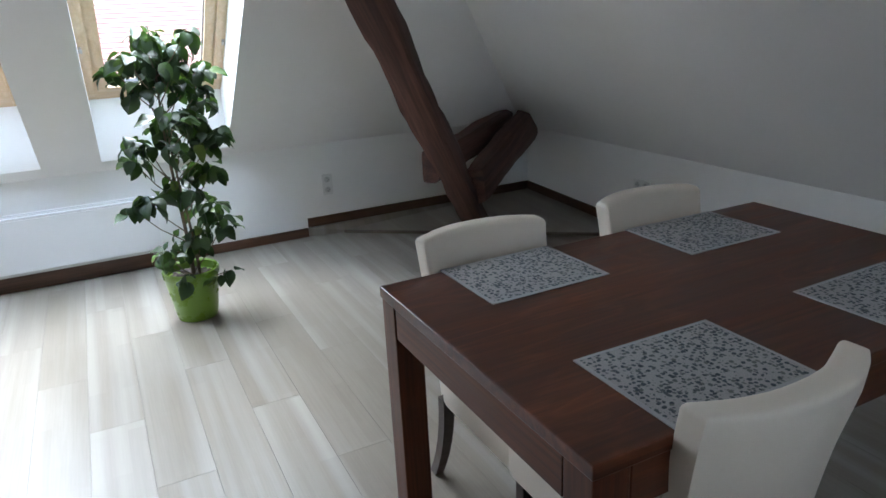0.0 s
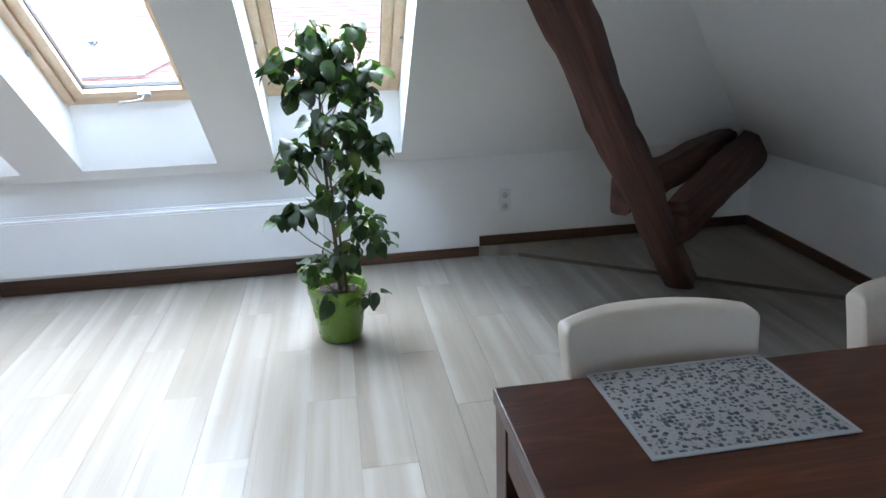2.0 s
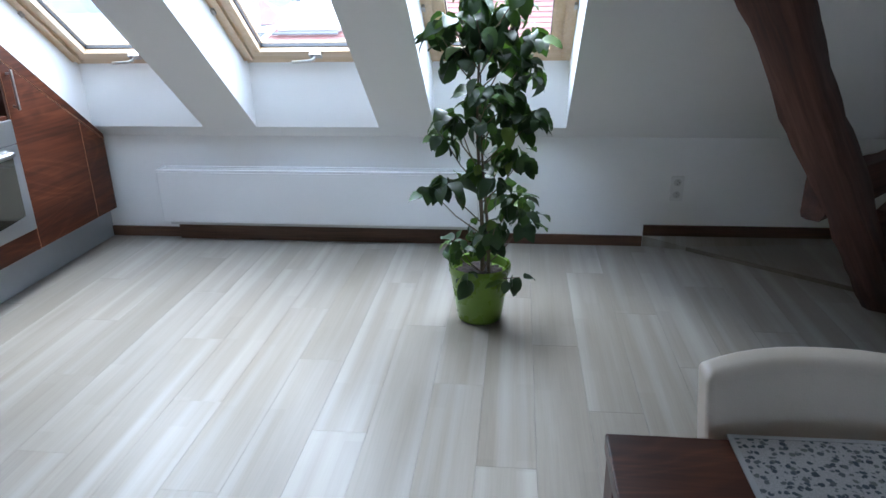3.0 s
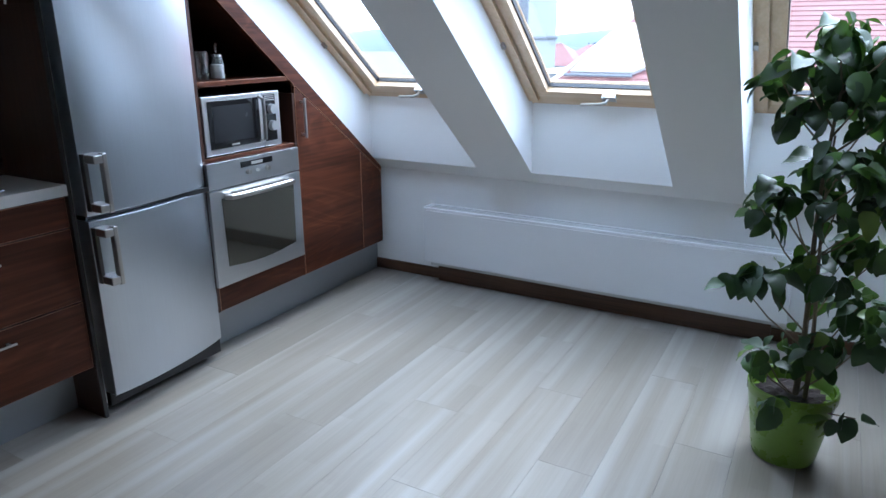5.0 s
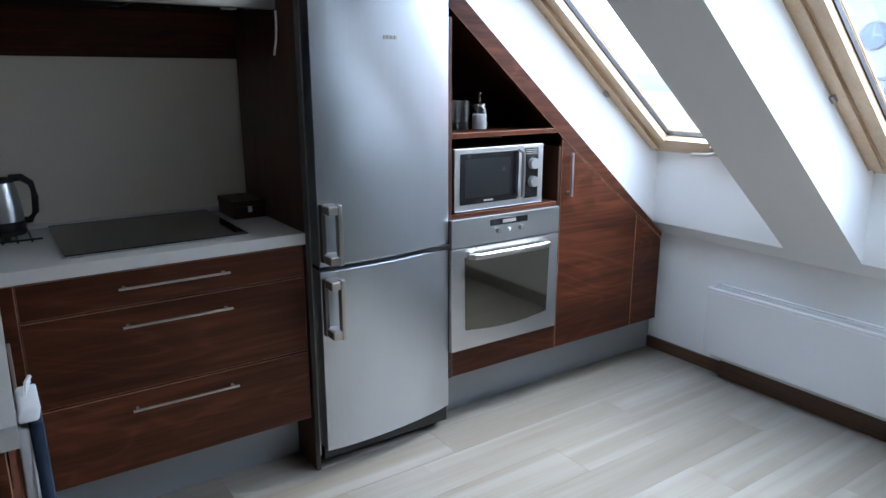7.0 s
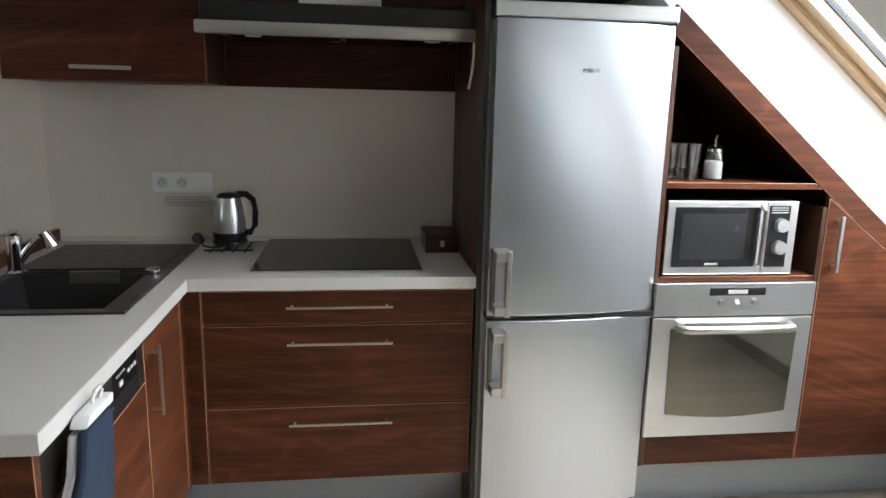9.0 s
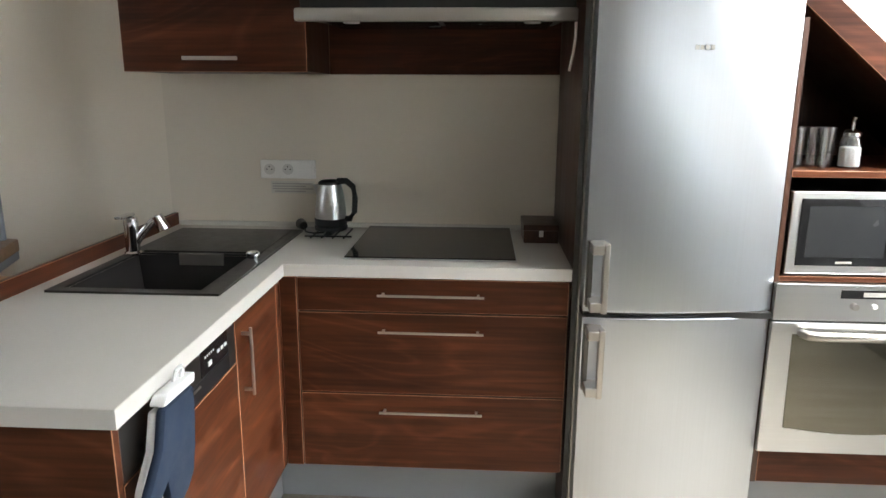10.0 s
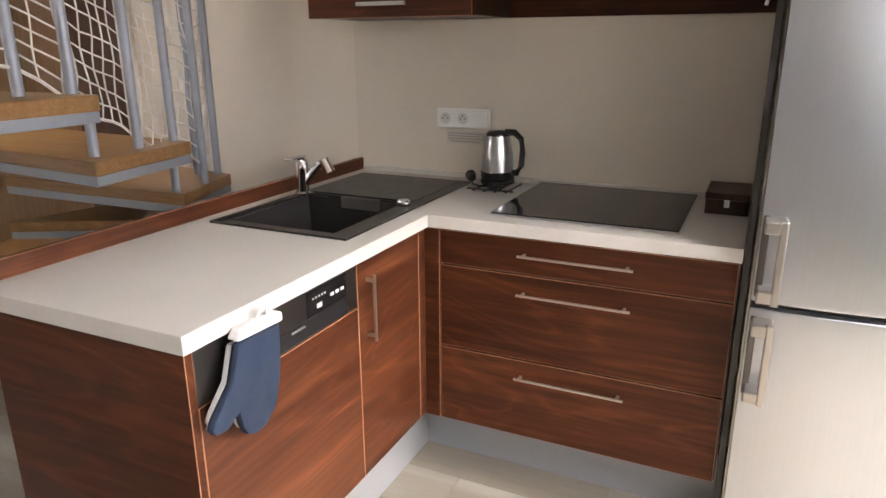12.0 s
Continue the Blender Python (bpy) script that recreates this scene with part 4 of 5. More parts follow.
b2 = [(BX0 + 0.03, BY0 + 0.03), (BX1 - 0.03, BY0 + 0.03), (BX1 - 0.03, BY1 - 0.03), (BX0 + 0.03, BY1 - 0.03)]
for k in range(4):
    a, b, c, d = t[k], t[(k + 1) % 4], b2[(k + 1) % 4], b2[k]
    quad(bm, (*a, CT), (*b, CT), (*c, CT - 0.16), (*d, CT - 0.16))
    quad(bm, (*a, CT), (*b, CT), (b[0], b[1], CT - 0.17), (a[0], a[1], CT - 0.17))
quad(bm, *[(*p, CT - 0.16) for p in b2])
part("bowl", bm, M["granite"], u)
part("drain", lathe([(0.038, 0), (0.040, 0.003), (0.028, 0.004), (0.012, 0.002)], (-1.78, 1.71, CT - 0.1598), 24), M["chrome"], u, smooth=True)
part("drainer", box(SX0 + 0.035, BX0 - 0.035, SY0 + 0.07, SY1 - 0.035, z + 0.0003, z + 0.003, 0.001), M["granite"], u)
part("ridge", box(BX0 - 0.022, BX0 - 0.006, SY0 + 0.05, SY1 - 0.03, z + 0.0003, z + 0.007, 0.002), M["granite"], u)
part("overflow", box(BX0 - 0.004, BX0 + 0.010, 1.650, 1.795, CT - 0.030, CT + 0.0085, 0.002), M["satin"], u, "chrome overflow plate")
part("pop_up_knob", lathe([(0.021, 0), (0.023, 0.004), (0.022, 0.014), (0.018, 0.018)], (-1.945, 1.903, z + 0.0003), 24), M["chrome"], u, "chrome waste knob", True)

# tap
u = thing("tap", (-1.955, 1.510, CT + 0.007), "chrome single-lever mixer tap with a pull-out head", "tap")
fx, fy, fz = -1.955, 1.510, CT + 0.0075
part("body", lathe([(0.027, 0), (0.027, 0.006), (0.022, 0.012), (0.021, 0.085), (0.023, 0.10), (0.021, 0.118), (0.012, 0.124)], (fx, fy, fz), 24), M["chrome"], u, smooth=True)
sp = part("spout", tube([(fx, fy + 0.005, fz + 0.030), (fx - 0.005, fy + 0.035, fz + 0.070), (fx - 0.010, fy + 0.065, fz + 0.105), (fx - 0.014, fy + 0.085, fz + 0.116)], 0.0125, 12), M["chrome"], u, smooth=True)
part("spray_head", rod((fx - 0.013, fy + 0.080, fz + 0.124), (fx - 0.018, fy + 0.100, fz + 0.080), 0.017, 0.020, 16), M["chrome"], sp, "chrome spray head", True)
part("lever", box(fx - 0.010, fx + 0.075, fy - 0.012, fy + 0.012, fz + 0.125, fz + 0.134, 0.003), M["chrome"], u)

# hob
u = thing("hob", (-2.23, 2.47, CT), "black glass built-in hob with a thin steel edge", "hob")
part("edge", box(-2.484, -1.966, 2.184, 2.736, CT + 0.0005, CT + 0.005, 0.002), M["steel"], u, "thin steel edge")
part("glass", box(-2.480, -1.970, 2.188, 2.732, CT + 0.0052, CT + 0.009, 0.0015), M["black_glass"], u)

# kettle on its base
u = thing("electric_kettle", (-2.36, 2.062, CT), "brushed steel electric kettle with a black handle and base", "kettle")
kx, ky = -2.36, 2.062
base_p = part("base", lathe([(0.070, 0.018), (0.073, 0.022), (0.073, 0.032), (0.064, 0.038)], (kx, ky, CT), 28), M["black"], u, smooth=True)
part("foot", box(kx - 0.06, kx + 0.06, ky - 0.012, ky + 0.012, CT + 0.0005, CT + 0.0185, 0.003), M["black"], base_p)
part("body", lathe([(0.066, 0.039), (0.069, 0.045), (0.068, 0.09), (0.060, 0.150), (0.050, 0.192)], (kx, ky, CT), 32), M["steel"], u, smooth=True)
part("collar", lathe([(0.069, 0.0385), (0.0715, 0.044), (0.0715, 0.062), (0.0692, 0.064)], (kx, ky, CT), 32), M["black"], u, smooth=True)
part("lid", lathe([(0.051, 0.1925), (0.050, 0.200), (0.038, 0.207), (0.012, 0.210)], (kx, ky, CT), 28), M["black"], u, smooth=True)
part("handle", tube([(kx + 0.005, ky + 0.035, CT + 0.205), (kx + 0.01, ky + 0.075, CT + 0.206), (kx + 0.012, ky + 0.104, CT + 0.185), (kx + 0.012, ky + 0.112, CT + 0.14), (kx + 0.012, ky + 0.108, CT + 0.09), (kx + 0.010, ky + 0.088, CT + 0.062), (kx + 0.006, ky + 0.064, CT + 0.06)], 0.0125, 10), M["black"], u, "black plastic handle", True)
part("spout", prism([(kx - 0.01, ky - 0.047, CT + 0.192), (kx + 0.018, ky - 0.045, CT + 0.192), (kx + 0.006, ky - 0.074, CT + 0.190)], (0, 0.012, -0.04), bevel=0.002), M["steel"], u)

for ob in u.children_recursive:
    for v in ob.data.vertices:
        v.co = (v.co.x * 0.84, v.co.y * 0.84, v.co.z * 0.97)
u = thing("pot_stand", (-2.345, 2.067, CT), "small black wire stand under the kettle", "trivet")
for k in range(4):
    y = 2.007 + 0.04 * k
    part("wire", tube([(-2.265, y, CT + 0.004), (-2.435, y, CT + 0.004)], 0.0035, 6), M["black"], u)
part("foot", tube([(-2.26, 1.987, CT + 0.011), (-2.26, 2.157, CT + 0.011)], 0.0035, 6), M["black"], u)
u = thing("power_plug", (-2.40, 1.950, CT), "black power plug and cable lying on the worktop", "plug")
part("plug", rod((-2.425, 1.930, CT + 0.024), (-2.39, 1.950, CT + 0.022), 0.021, 0.015, 14), M["black"], u, smooth=True)
part("cable", tube([(-2.39, 1.950, CT + 0.018), (-2.36, 1.965, CT + 0.006), (-2.34, 2.000, CT + 0.005), (-2.36, 2.035, CT + 0.005)], 0.0035, 6), M["black"], u, smooth=True)

u = thing("wall_notice", (BX + 0.006, 1.93, 1.04), "small printed notice under the sockets, too fine to read", "notice")
part("sheet", box(BX + 0.0052, BX + 0.0060, 1.800, 1.972, 1.038, 1.086), M["notice"], u)
for k in range(4):
    part("text_line", box(BX + 0.0061, BX + 0.0066, 1.806 + 0.008 * (k == 3), 1.966 - 0.03 * (k % 2), 1.074 - 0.010 * k, 1.078 - 0.010 * k), M["ink"], u)

u = thing("wooden_box", (-2.36, 2.83, CT), "small dark wooden box with a pale catch on the worktop", "box")
part("body", box(-2.44, -2.250, 2.772, 2.893, CT + 0.0005, CT + 0.045, 0.002), M["walnut_dark"], u)
part("lid", box(-2.442, -2.248, 2.770, 2.894, CT + 0.0462, CT + 0.066, 0.002), M["walnut_dark"], u)
part("catch", box(-2.2495, -2.244, 2.825, 2.840, CT + 0.024, CT + 0.046, 0.001), M["white_plastic"], u)

# oven glove hanging from the worktop edge
def glove():
    th = thing("oven_glove", (-1.06, PF + 0.02, 0.62), "navy blue oven glove with white cuff hung on the dishwasher", "oven glove")
    y, dx = PF + 0.024, 0.055
    hand = [(-1.188, 0.853), (-1.063, 0.859), (-1.037, 0.785), (-0.983, 0.733), (-0.973, 0.716), (-0.985, 0.700), (-1.017, 0.700), (-1.048, 0.718),
            (-1.054, 0.684), (-1.067, 0.658), (-1.094, 0.647), (-1.127, 0.655), (-1.159, 0.681), (-1.175, 0.732), (-1.183, 0.785)]
    bm = prism([(-1.085 + (px + 1.085) * 0.86, y - 0.004, 0.76 + (pz - 0.76) * 0.92) for px, pz in hand], (0, 0.017, 0), bevel=0.006)
    bmesh.ops.translate(bm, vec=(dx, 0, 0), verts=bm.verts)
    part("lining", bm, M["white_cloth"], th, "pale quilted lining side", True)
    bm = prism([(px, y + 0.0135, pz) for px, pz in hand], (0, 0.022, 0), bevel=0.008)
    bmesh.ops.translate(bm, vec=(dx, 0, 0), verts=bm.verts)
    part("mitt", bm, M["blue"], th, smooth=True)
    part("cuff", prism([(-1.149, y - 0.002, 0.853), (-1.012, y - 0.002, 0.859), (-1.022, y + 0.004, 0.882), (-1.140, y + 0.004, 0.878)], (0, 0.032, 0), bevel=0.005), M["white_cloth"], th, "white printed cuff", True)
    part("piping", tube([(-1.016, y + 0.013, 0.847), (-0.989, y + 0.013, 0.785), (-0.936, y + 0.013, 0.733), (-0.926, y + 0.013, 0.714)], 0.003, 6), M["white_cloth"], th, "white piping", True)
    part("loop", tube([(-1.085, y + 0.014, 0.878), (-1.091, y + 0.020, 0.900), (-1.101, y + 0.026, 0.906), (-1.109, y + 0.024, 0.896), (-1.111, y + 0.018, 0.878)], 0.0045, 6), M["white_cloth"], th)


glove()

# tall panel beside the fridge
u = thing("side_panel", (-2.2, 2.908, 0), "dark walnut panel between worktop and fridge", "panel")
part("panel", box(-2.49, FX - 0.004, 2.9005, 2.916, 0.001, 2.30, 0.001), M["walnut_dark"], u)
part("edge_strip", box(FX - 0.0035, FX + 0.004, 2.9003, 2.9162, 0.001, 2.30, 0.001), M["darkgrey"], u, "dark front edge strip")

# ---- fridge ----
def fridge():
    th = thing("fridge", (-2.2, 3.20, 0), "tall brushed steel fridge-freezer with two bowed doors", "fridge")
    y0, y1 = 2.928, 3.494
    part("cabinet", box(-2.47, -1.945, y0 + 0.004, y1 - 0.004, 0.035, 1.730, 0.004), M["darkgrey"], th, "dark grey fridge body")
    part("lid", box(-2.46, -1.880, y0, y1, 1.696, 1.744, 0.005), M["steel"], th, "steel top strip")
    for x in (-2.42, -1.99):
        for y in (y0 + 0.05, y1 - 0.05):
            part("foot", rod((x, y, 0.001), (x, y, 0.036), 0.02), M["black"], th)

    def door(z0, z1, name):
        n = 14
        rows = [z0, z0 + 0.003, z0 + 0.006, z1 - 0.006, z1 - 0.003, z1]
        bm = bmesh.new()
        grid = []
        for zi, z in enumerate(rows):
            row = []
            inset = 0.0015 if zi in (0, 5) else 0.0
            for i in range(n + 1):
                w = i / n
                row.append(bm.verts.new((-1.850 - 0.052 * w + 0.028 * (1 - (2 * w - 1) ** 2) ** 0.8 - inset, y0 + (y1 - y0) * w, z)))
            grid.append(row)
        for r0, r1 in zip(grid, grid[1:]):
            for i in range(n):
                bm.faces.new((r0[i], r0[i + 1], r1[i + 1], r1[i]))
        back = [[bm.verts.new((-1.942, y, z)) for y in (y0, y1)] for z in (z0, z1)]
        bm.faces.new((back[0][0], back[0][1], back[1][1], back[1][0]))
        bm.faces.new([back[0][0], *grid[0], back[0][1]])
        bm.faces.new([back[1][0], *grid[5], back[1][1]])
        bm.faces.new([back[0][0], back[1][0], *[g[0] for g in reversed(grid)]])
        bm.faces.new([back[0][1], back[1][1], *[g[-1] for g in reversed(grid)]])
        return part(name, bm, M["fridge"], th, "bowed brushed steel door", True)

    up = door(0.792, 1.690, "fridge_door")
    low = door(0.098, 0.774, "freezer_door")
    part("base_grille", box(-1.944, -1.902, y0 + 0.008, y1 - 0.008, 0.034, 0.096, 0.003), M["black"], th, "black base grille")
    part("body_edge", box(-1.944, -1.912, y0 - 0.007, y0 - 0.001, 0.05, 1.690, 0.001), M["satin"], th, "pale metal edge of the body")
    part("gasket", box(-1.944, -1.872, y0 + 0.006, y1 - 0.006, 0.773, 0.791), M["black"], th, "dark gap seal")

    def grip(dr, z0, z1):
        ya, yb = 2.936, 2.986
        h = part("handle", box(-1.802, -1.776, yb - 0.018, yb, z0, z1, 0.004), M["satin"], dr, "squared satin metal grip")
        part("bracket", box(-1.870, -1.778, ya, yb - 0.002, z1 - 0.034, z1 - 0.004, 0.004), M["satin"], h)
        part("bracket", box(-1.870, -1.778, ya, yb - 0.002, z0 + 0.004, z0 + 0.034, 0.004), M["satin"], h)
        part("back_plate", box(-1.865, -1.830, ya - 0.004, ya + 0.012, z0 + 0.004, z1 - 0.004, 0.003), M["steel_dark"], h)

    grip(up, 0.806, 1.014)
    grip(low, 0.542, 0.757)
    # maker's badge as plain bars
    for k in range(4):
        part("badge", box(-1.8462, -1.8432, 3.192 + 0.0135 * k, 3.202 + 0.0135 * k, 1.543, 1.555), M["satin"], up)


fridge()
solid("cabinet_above_fridge", box(-2.49, -2.16, 2.918, 3.50, 1.80, 2.30, 0.002), M["walnut_dark"], "dark walnut cabinet above the fridge", "kitchen cabinet")

# ---- oven column under the slope ----
def trim_top(y):
    return 0.665 + 0.84 * (4.793 - y)


u = thing("oven_cabinet", (-2.2, 3.80, 0), "walnut oven housing cut to the roof slope, with open niches", "kitchen cabinet")
bm = box(-2.47, FX - 0.001, 3.497, 3.511, PO, trim_top(3.511) - 0.11)
part("side", bm, M["walnut_dark"], u)
part("side", box(-2.47, FX - 0.001, 4.068, 4.082, PO, trim_top(4.082) - 0.13), M["walnut_dark"], u)
part("shelf", box(-2.46, FX, 3.512, 4.067, 1.193, 1.212, 0.001, rim=1), [M["walnut_y"], M["edge"]], u)
part("shelf", box(-2.46, FX - 0.004, 3.512, 4.067, 0.882, 0.898, 0.001, rim=1), [M["walnut_y"], M["edge"]], u)
part("back_panel", prism([(-2.468, 3.497, PO), (-2.468, 4.79, PO), (-2.468, 4.79, trim_top(4.79) - 0.02), (-2.468, 3.497, trim_top(3.497) - 0.02)], (0.008, 0, 0)), M["walnut_dark"], u)
part("sloping_trim", prism([(FX - 0.02, 3.494, trim_top(3.494) - 0.090), (FX - 0.02, 3.494, trim_top(3.494)), (FX - 0.02, 4.79, trim_top(4.79)), (FX - 0.02, 4.79, 0.640), (FX - 0.02, 4.085, trim_top(4.085) - 0.090)], (0.022, 0, 0), bevel=0.0015, rim=1), [M["walnut_y"], M["edge"]], u, "sloping walnut trim board")
part("sloping_top", prism([(-2.46, 3.512, trim_top(3.512) - 0.03), (-2.46, 3.512, trim_top(3.512) - 0.012), (-2.46, 4.78, trim_top(4.78) - 0.012), (-2.46, 4.78, trim_top(4.78) - 0.03)], (0.53, 0, 0)), M["walnut_dark"], u)
part("rail", box(FX - 0.018, FX, 3.512, 4.081, PO + 0.002, 0.326, 0.0015, rim=1), [M["walnut_y"], M["edge"]], u, "walnut strip under the oven")
d = part("door", prism([(FX - 0.018, 4.085, PO + 0.002), (FX - 0.018, 4.590, PO + 0.002), (FX - 0.018, 4.590, trim_top(4.590) - 0.050), (FX - 0.018, 4.085, trim_top(4.085) - 0.094)], (0.019, 0, 0), bevel=0.0015, rim=1), [M["walnut_y"], M["edge"]], u, "walnut door with a sloping top edge")
h = part("handle", box(FX + 0.022, FX + 0.032, 4.118, 4.130, 0.916, 1.106, 0.0015), M["satin"], d, "slim satin metal bar handle")
for z in (0.928, 1.084):
    part("handle_foot", box(FX + 0.0012, FX + 0.0225, 4.119, 4.129, z, z + 0.010), M["satin"], h)
part("filler", prism([(FX - 0.018, 4.594, PO + 0.002), (FX - 0.018, 4.788, PO + 0.002), (FX - 0.018, 4.788, 0.637), (FX - 0.018, 4.594, trim_top(4.594) - 0.054)], (0.018, 0, 0), bevel=0.0015, rim=1), [M["walnut_y"], M["edge"]], u)
part("plinth", box(-2.035, -2.02, 3.497, 4.895, 0.001, PO - 0.002), M["plinth"], u, "brushed aluminium plinth")
part("side", box(-2.46, FX - 0.02, 4.776, 4.788, PO, 0.64), M["walnut_dark"], u)

# oven
u = thing("oven", (-2.15, 3.78, 0.326), "built-in steel oven with a bronze mirror glass door", "oven")
OY0, OY1 = 3.498, 4.066
part("case", box(-2.42, FX - 0.003, OY0 + 0.004, OY1 - 0.014, 0.330, 0.876), M["darkgrey"], u)
fas = part("control_panel", box(FX - 0.002, FX + 0.018, OY0, OY1, 0.767, 0.880, 0.002), M["steel"], u, "steel control panel")
disp = part("display", box(FX + 0.0182, FX + 0.020, 3.686, 3.884, 0.838, 0.864, 0.0005), M["black_glass"], fas, "black display window")
part("display_lines", box(FX + 0.0202, FX + 0.0206, 3.75, 3.82, 0.844, 0.858), M["ink"], disp)
for y in (3.726, 3.846):
    part("knob", rod((FX + 0.0182, y, 0.815), (FX + 0.034, y, 0.815), 0.011, 0.010, 18), M["satin"], fas, "small round knob", True)
part("button", rod((FX + 0.0182, 3.786, 0.815), (FX + 0.026, 3.786, 0.815), 0.007, seg=14), M["white_plastic"], fas, smooth=True)
dr = part("door", box(FX - 0.002, FX + 0.018, OY0, OY1, 0.333, 0.761, 0.002), M["steel"], u, "steel door frame")
bot = [(FX + 0.0183, 3.566 + 0.440 * k / 8, 0.418 - 0.018 * math.sin(math.pi * k / 8)) for k in range(9)]
part("door_glass", prism(bot + [(FX + 0.0183, 4.014, 0.724), (FX + 0.0183, 3.560, 0.724)], (0.0025, 0, 0)), M["dark_glass"], dr, "bronze mirror glass")
hy = [(FX + 0.020, 3.584, 0.730), (FX + 0.050, 3.594, 0.730), (FX + 0.056, 3.622, 0.730), (FX + 0.058, 3.786, 0.730), (FX + 0.056, 3.950, 0.730), (FX + 0.050, 3.978, 0.730), (FX + 0.020, 3.988, 0.730)]
part("handle", tube(hy, 0.014, 10), M["satin"], dr, "rounded steel handle", True)

# microwave
u = thing("microwave", (-2.1, 3.75, 0.898), "silver microwave with a dark door and two round knobs", "microwave")
MY0, MY1, MZ0, MZ1 = 3.524, 3.980, 0.906, 1.152
mx = FX - 0.002
for x in (-2.25, mx - 0.06):
    for y in (MY0 + 0.05, MY1 - 0.05):
        part("foot", rod((x, y, 0.8985), (x, y, MZ0 + 0.001), 0.012), M["black"], u)
part("case", box(-2.30, mx - 0.021, MY0 + 0.003, MY1 - 0.003, MZ0, MZ1 - 0.002, 0.004), M["darkgrey"], u)
fr = part("door", box(mx - 0.020, mx, MY0, 3.868, MZ0, MZ1, 0.003), M["silver"], u, "silver door frame")
part("window", box(mx + 0.0002, mx + 0.0025, MY0 + 0.026, 3.846, MZ0 + 0.026, MZ1 - 0.020, 0.001), M["black_glass"], fr, "dark door window")
part("window_mesh", box(mx + 0.0026, mx + 0.0030, MY0 + 0.050, 3.800, MZ0 + 0.052, MZ1 - 0.042), M["mesh_grey"], fr)
part("badge", box(mx + 0.0027, mx + 0.0033, 3.665, 3.712, MZ0 + 0.033, MZ0 + 0.040), M["ink"], fr)
part("handle", tube([(mx + 0.002, 3.846, MZ0 + 0.030), (mx + 0.030, 3.846, MZ0 + 0.040), (mx + 0.032, 3.846, MZ0 + 0.12), (mx + 0.030, 3.846, MZ1 - 0.028), (mx + 0.002, 3.846, MZ1 - 0.018)], 0.008, 8), M["satin"], fr, "upright bar handle", True)
pn = part("control_panel", box(mx - 0.020, mx, 3.870, MY1, MZ0, MZ1, 0.003), M["silver"], u, "silver control panel")
part("scale", box(mx + 0.0002, mx + 0.0012, 3.876, 3.952, MZ0 + 0.024, MZ1 - 0.014, 0.0005), M["black_glass"], pn)
for z in (1.073, 0.998):
    part("knob", rod((mx + 0.0014, 3.920, z), (mx + 0.022, 3.920, z), 0.0235, 0.0215, 24), M["silver"], pn, "round silver-white knob", True)
for k in range(3):
    part("mark", box(mx + 0.0014, mx + 0.0018, 3.884, 3.944, 1.113 + 0.008 * k, 1.116 + 0.008 * k), M["ink"], pn)

# glasses and a sugar pourer on the shelf
gl = None
for x, y in ((-1.985, 3.545), (-2.05, 3.60), (-2.03, 3.655), (-1.975, 3.61), (-2.10, 3.548)):
    if gl is None:
        gl = thing("drinking_glass", (x, y, 1.2125), "clear straight drinking glass standing on the shelf", "glass", "glasses on the shelf")
        part("tumbler", lathe([(0.024, 0.0), (0.026, 0.002), (0.030, 0.118), (0.0285, 0.118), (0.0245, 0.010), (0.012, 0.008)], (x, y, 1.2125), 24), M["tumbler"], gl, smooth=True)
    else:
        copy_thing(gl, pose(x, y, 1.2125))
u = thing("sugar_pourer", (-2.0, 3.715, 1.2125), "glass sugar pourer with a metal spout, half full", "sugar pourer")
sp = (-2.0, 3.715, 1.2125)
part("jar", lathe([(0.031, 0.0), (0.033, 0.003), (0.032, 0.078), (0.025, 0.094), (0.0235, 0.094), (0.030, 0.076), (0.030, 0.004), (0.01, 0.003)], sp, 24), M["tumbler"], u, smooth=True)
part("sugar", lathe([(0.028, 0.005), (0.0292, 0.008), (0.0292, 0.060), (0.02, 0.064)], sp, 24), M["sugar"], u, "white sugar", True)
cap = part("cap", lathe([(0.0265, 0.0945), (0.0265, 0.104), (0.018, 0.112), (0.010, 0.114)], sp, 24), M["chrome"], u, "metal screw cap", True)
part("spout", tube([(sp[0], sp[1], sp[2] + 0.112), (sp[0], sp[1], sp[2] + 0.138), (sp[0] + 0.004, sp[1] + 0.002, sp[2] + 0.150)], 0.006, 8), M["chrome"], cap, smooth=True)

# ---- wall cabinet and hood ----
UZ = 1.490
u = thing("wall_cabinet", (-2.32, 1.78, UZ), "walnut wall cabinet with one flap door and bar handle", "kitchen cabinet")
part("body", box(BX + 0.006, -2.170, 1.437, 2.045, UZ, 2.14, 0.001), M["walnut_dark"], u)
d = part("door", box(-2.1695, -2.150, 1.434, 2.047, UZ - 0.002, 2.138, 0.0015, rim=1), [M["walnut_y"], M["edge"]], u)
bm = box(-2.128, -2.118, 1.645, 1.826, 1.524, 1.536, 0.0015)
h = part("handle", bm, M["satin"], d, "slim satin metal bar handle")
for y in (1.658, 1.804):
    part("handle_foot", box(-2.1495, -2.1275, y, y + 0.010, 1.525, 1.535), M["satin"], h)
u = thing("hood_niche", (-2.45, 2.49, UZ), "walnut niche panelling behind the extractor hood", "kitchen cabinet")
part("back_panel", box(BX + 0.006, BX + 0.020, 2.049, 2.899, UZ, 2.14, 0.001), M["walnut_y"], u)
part("top_panel", box(-2.30, -2.285, 2.049, 2.336, 1.742, 2.14, 0.001), M["walnut_y"], u)
part("top_panel", box(-2.30, -2.285, 2.608, 2.899, 1.742, 2.14, 0.001), M["walnut_y"], u)
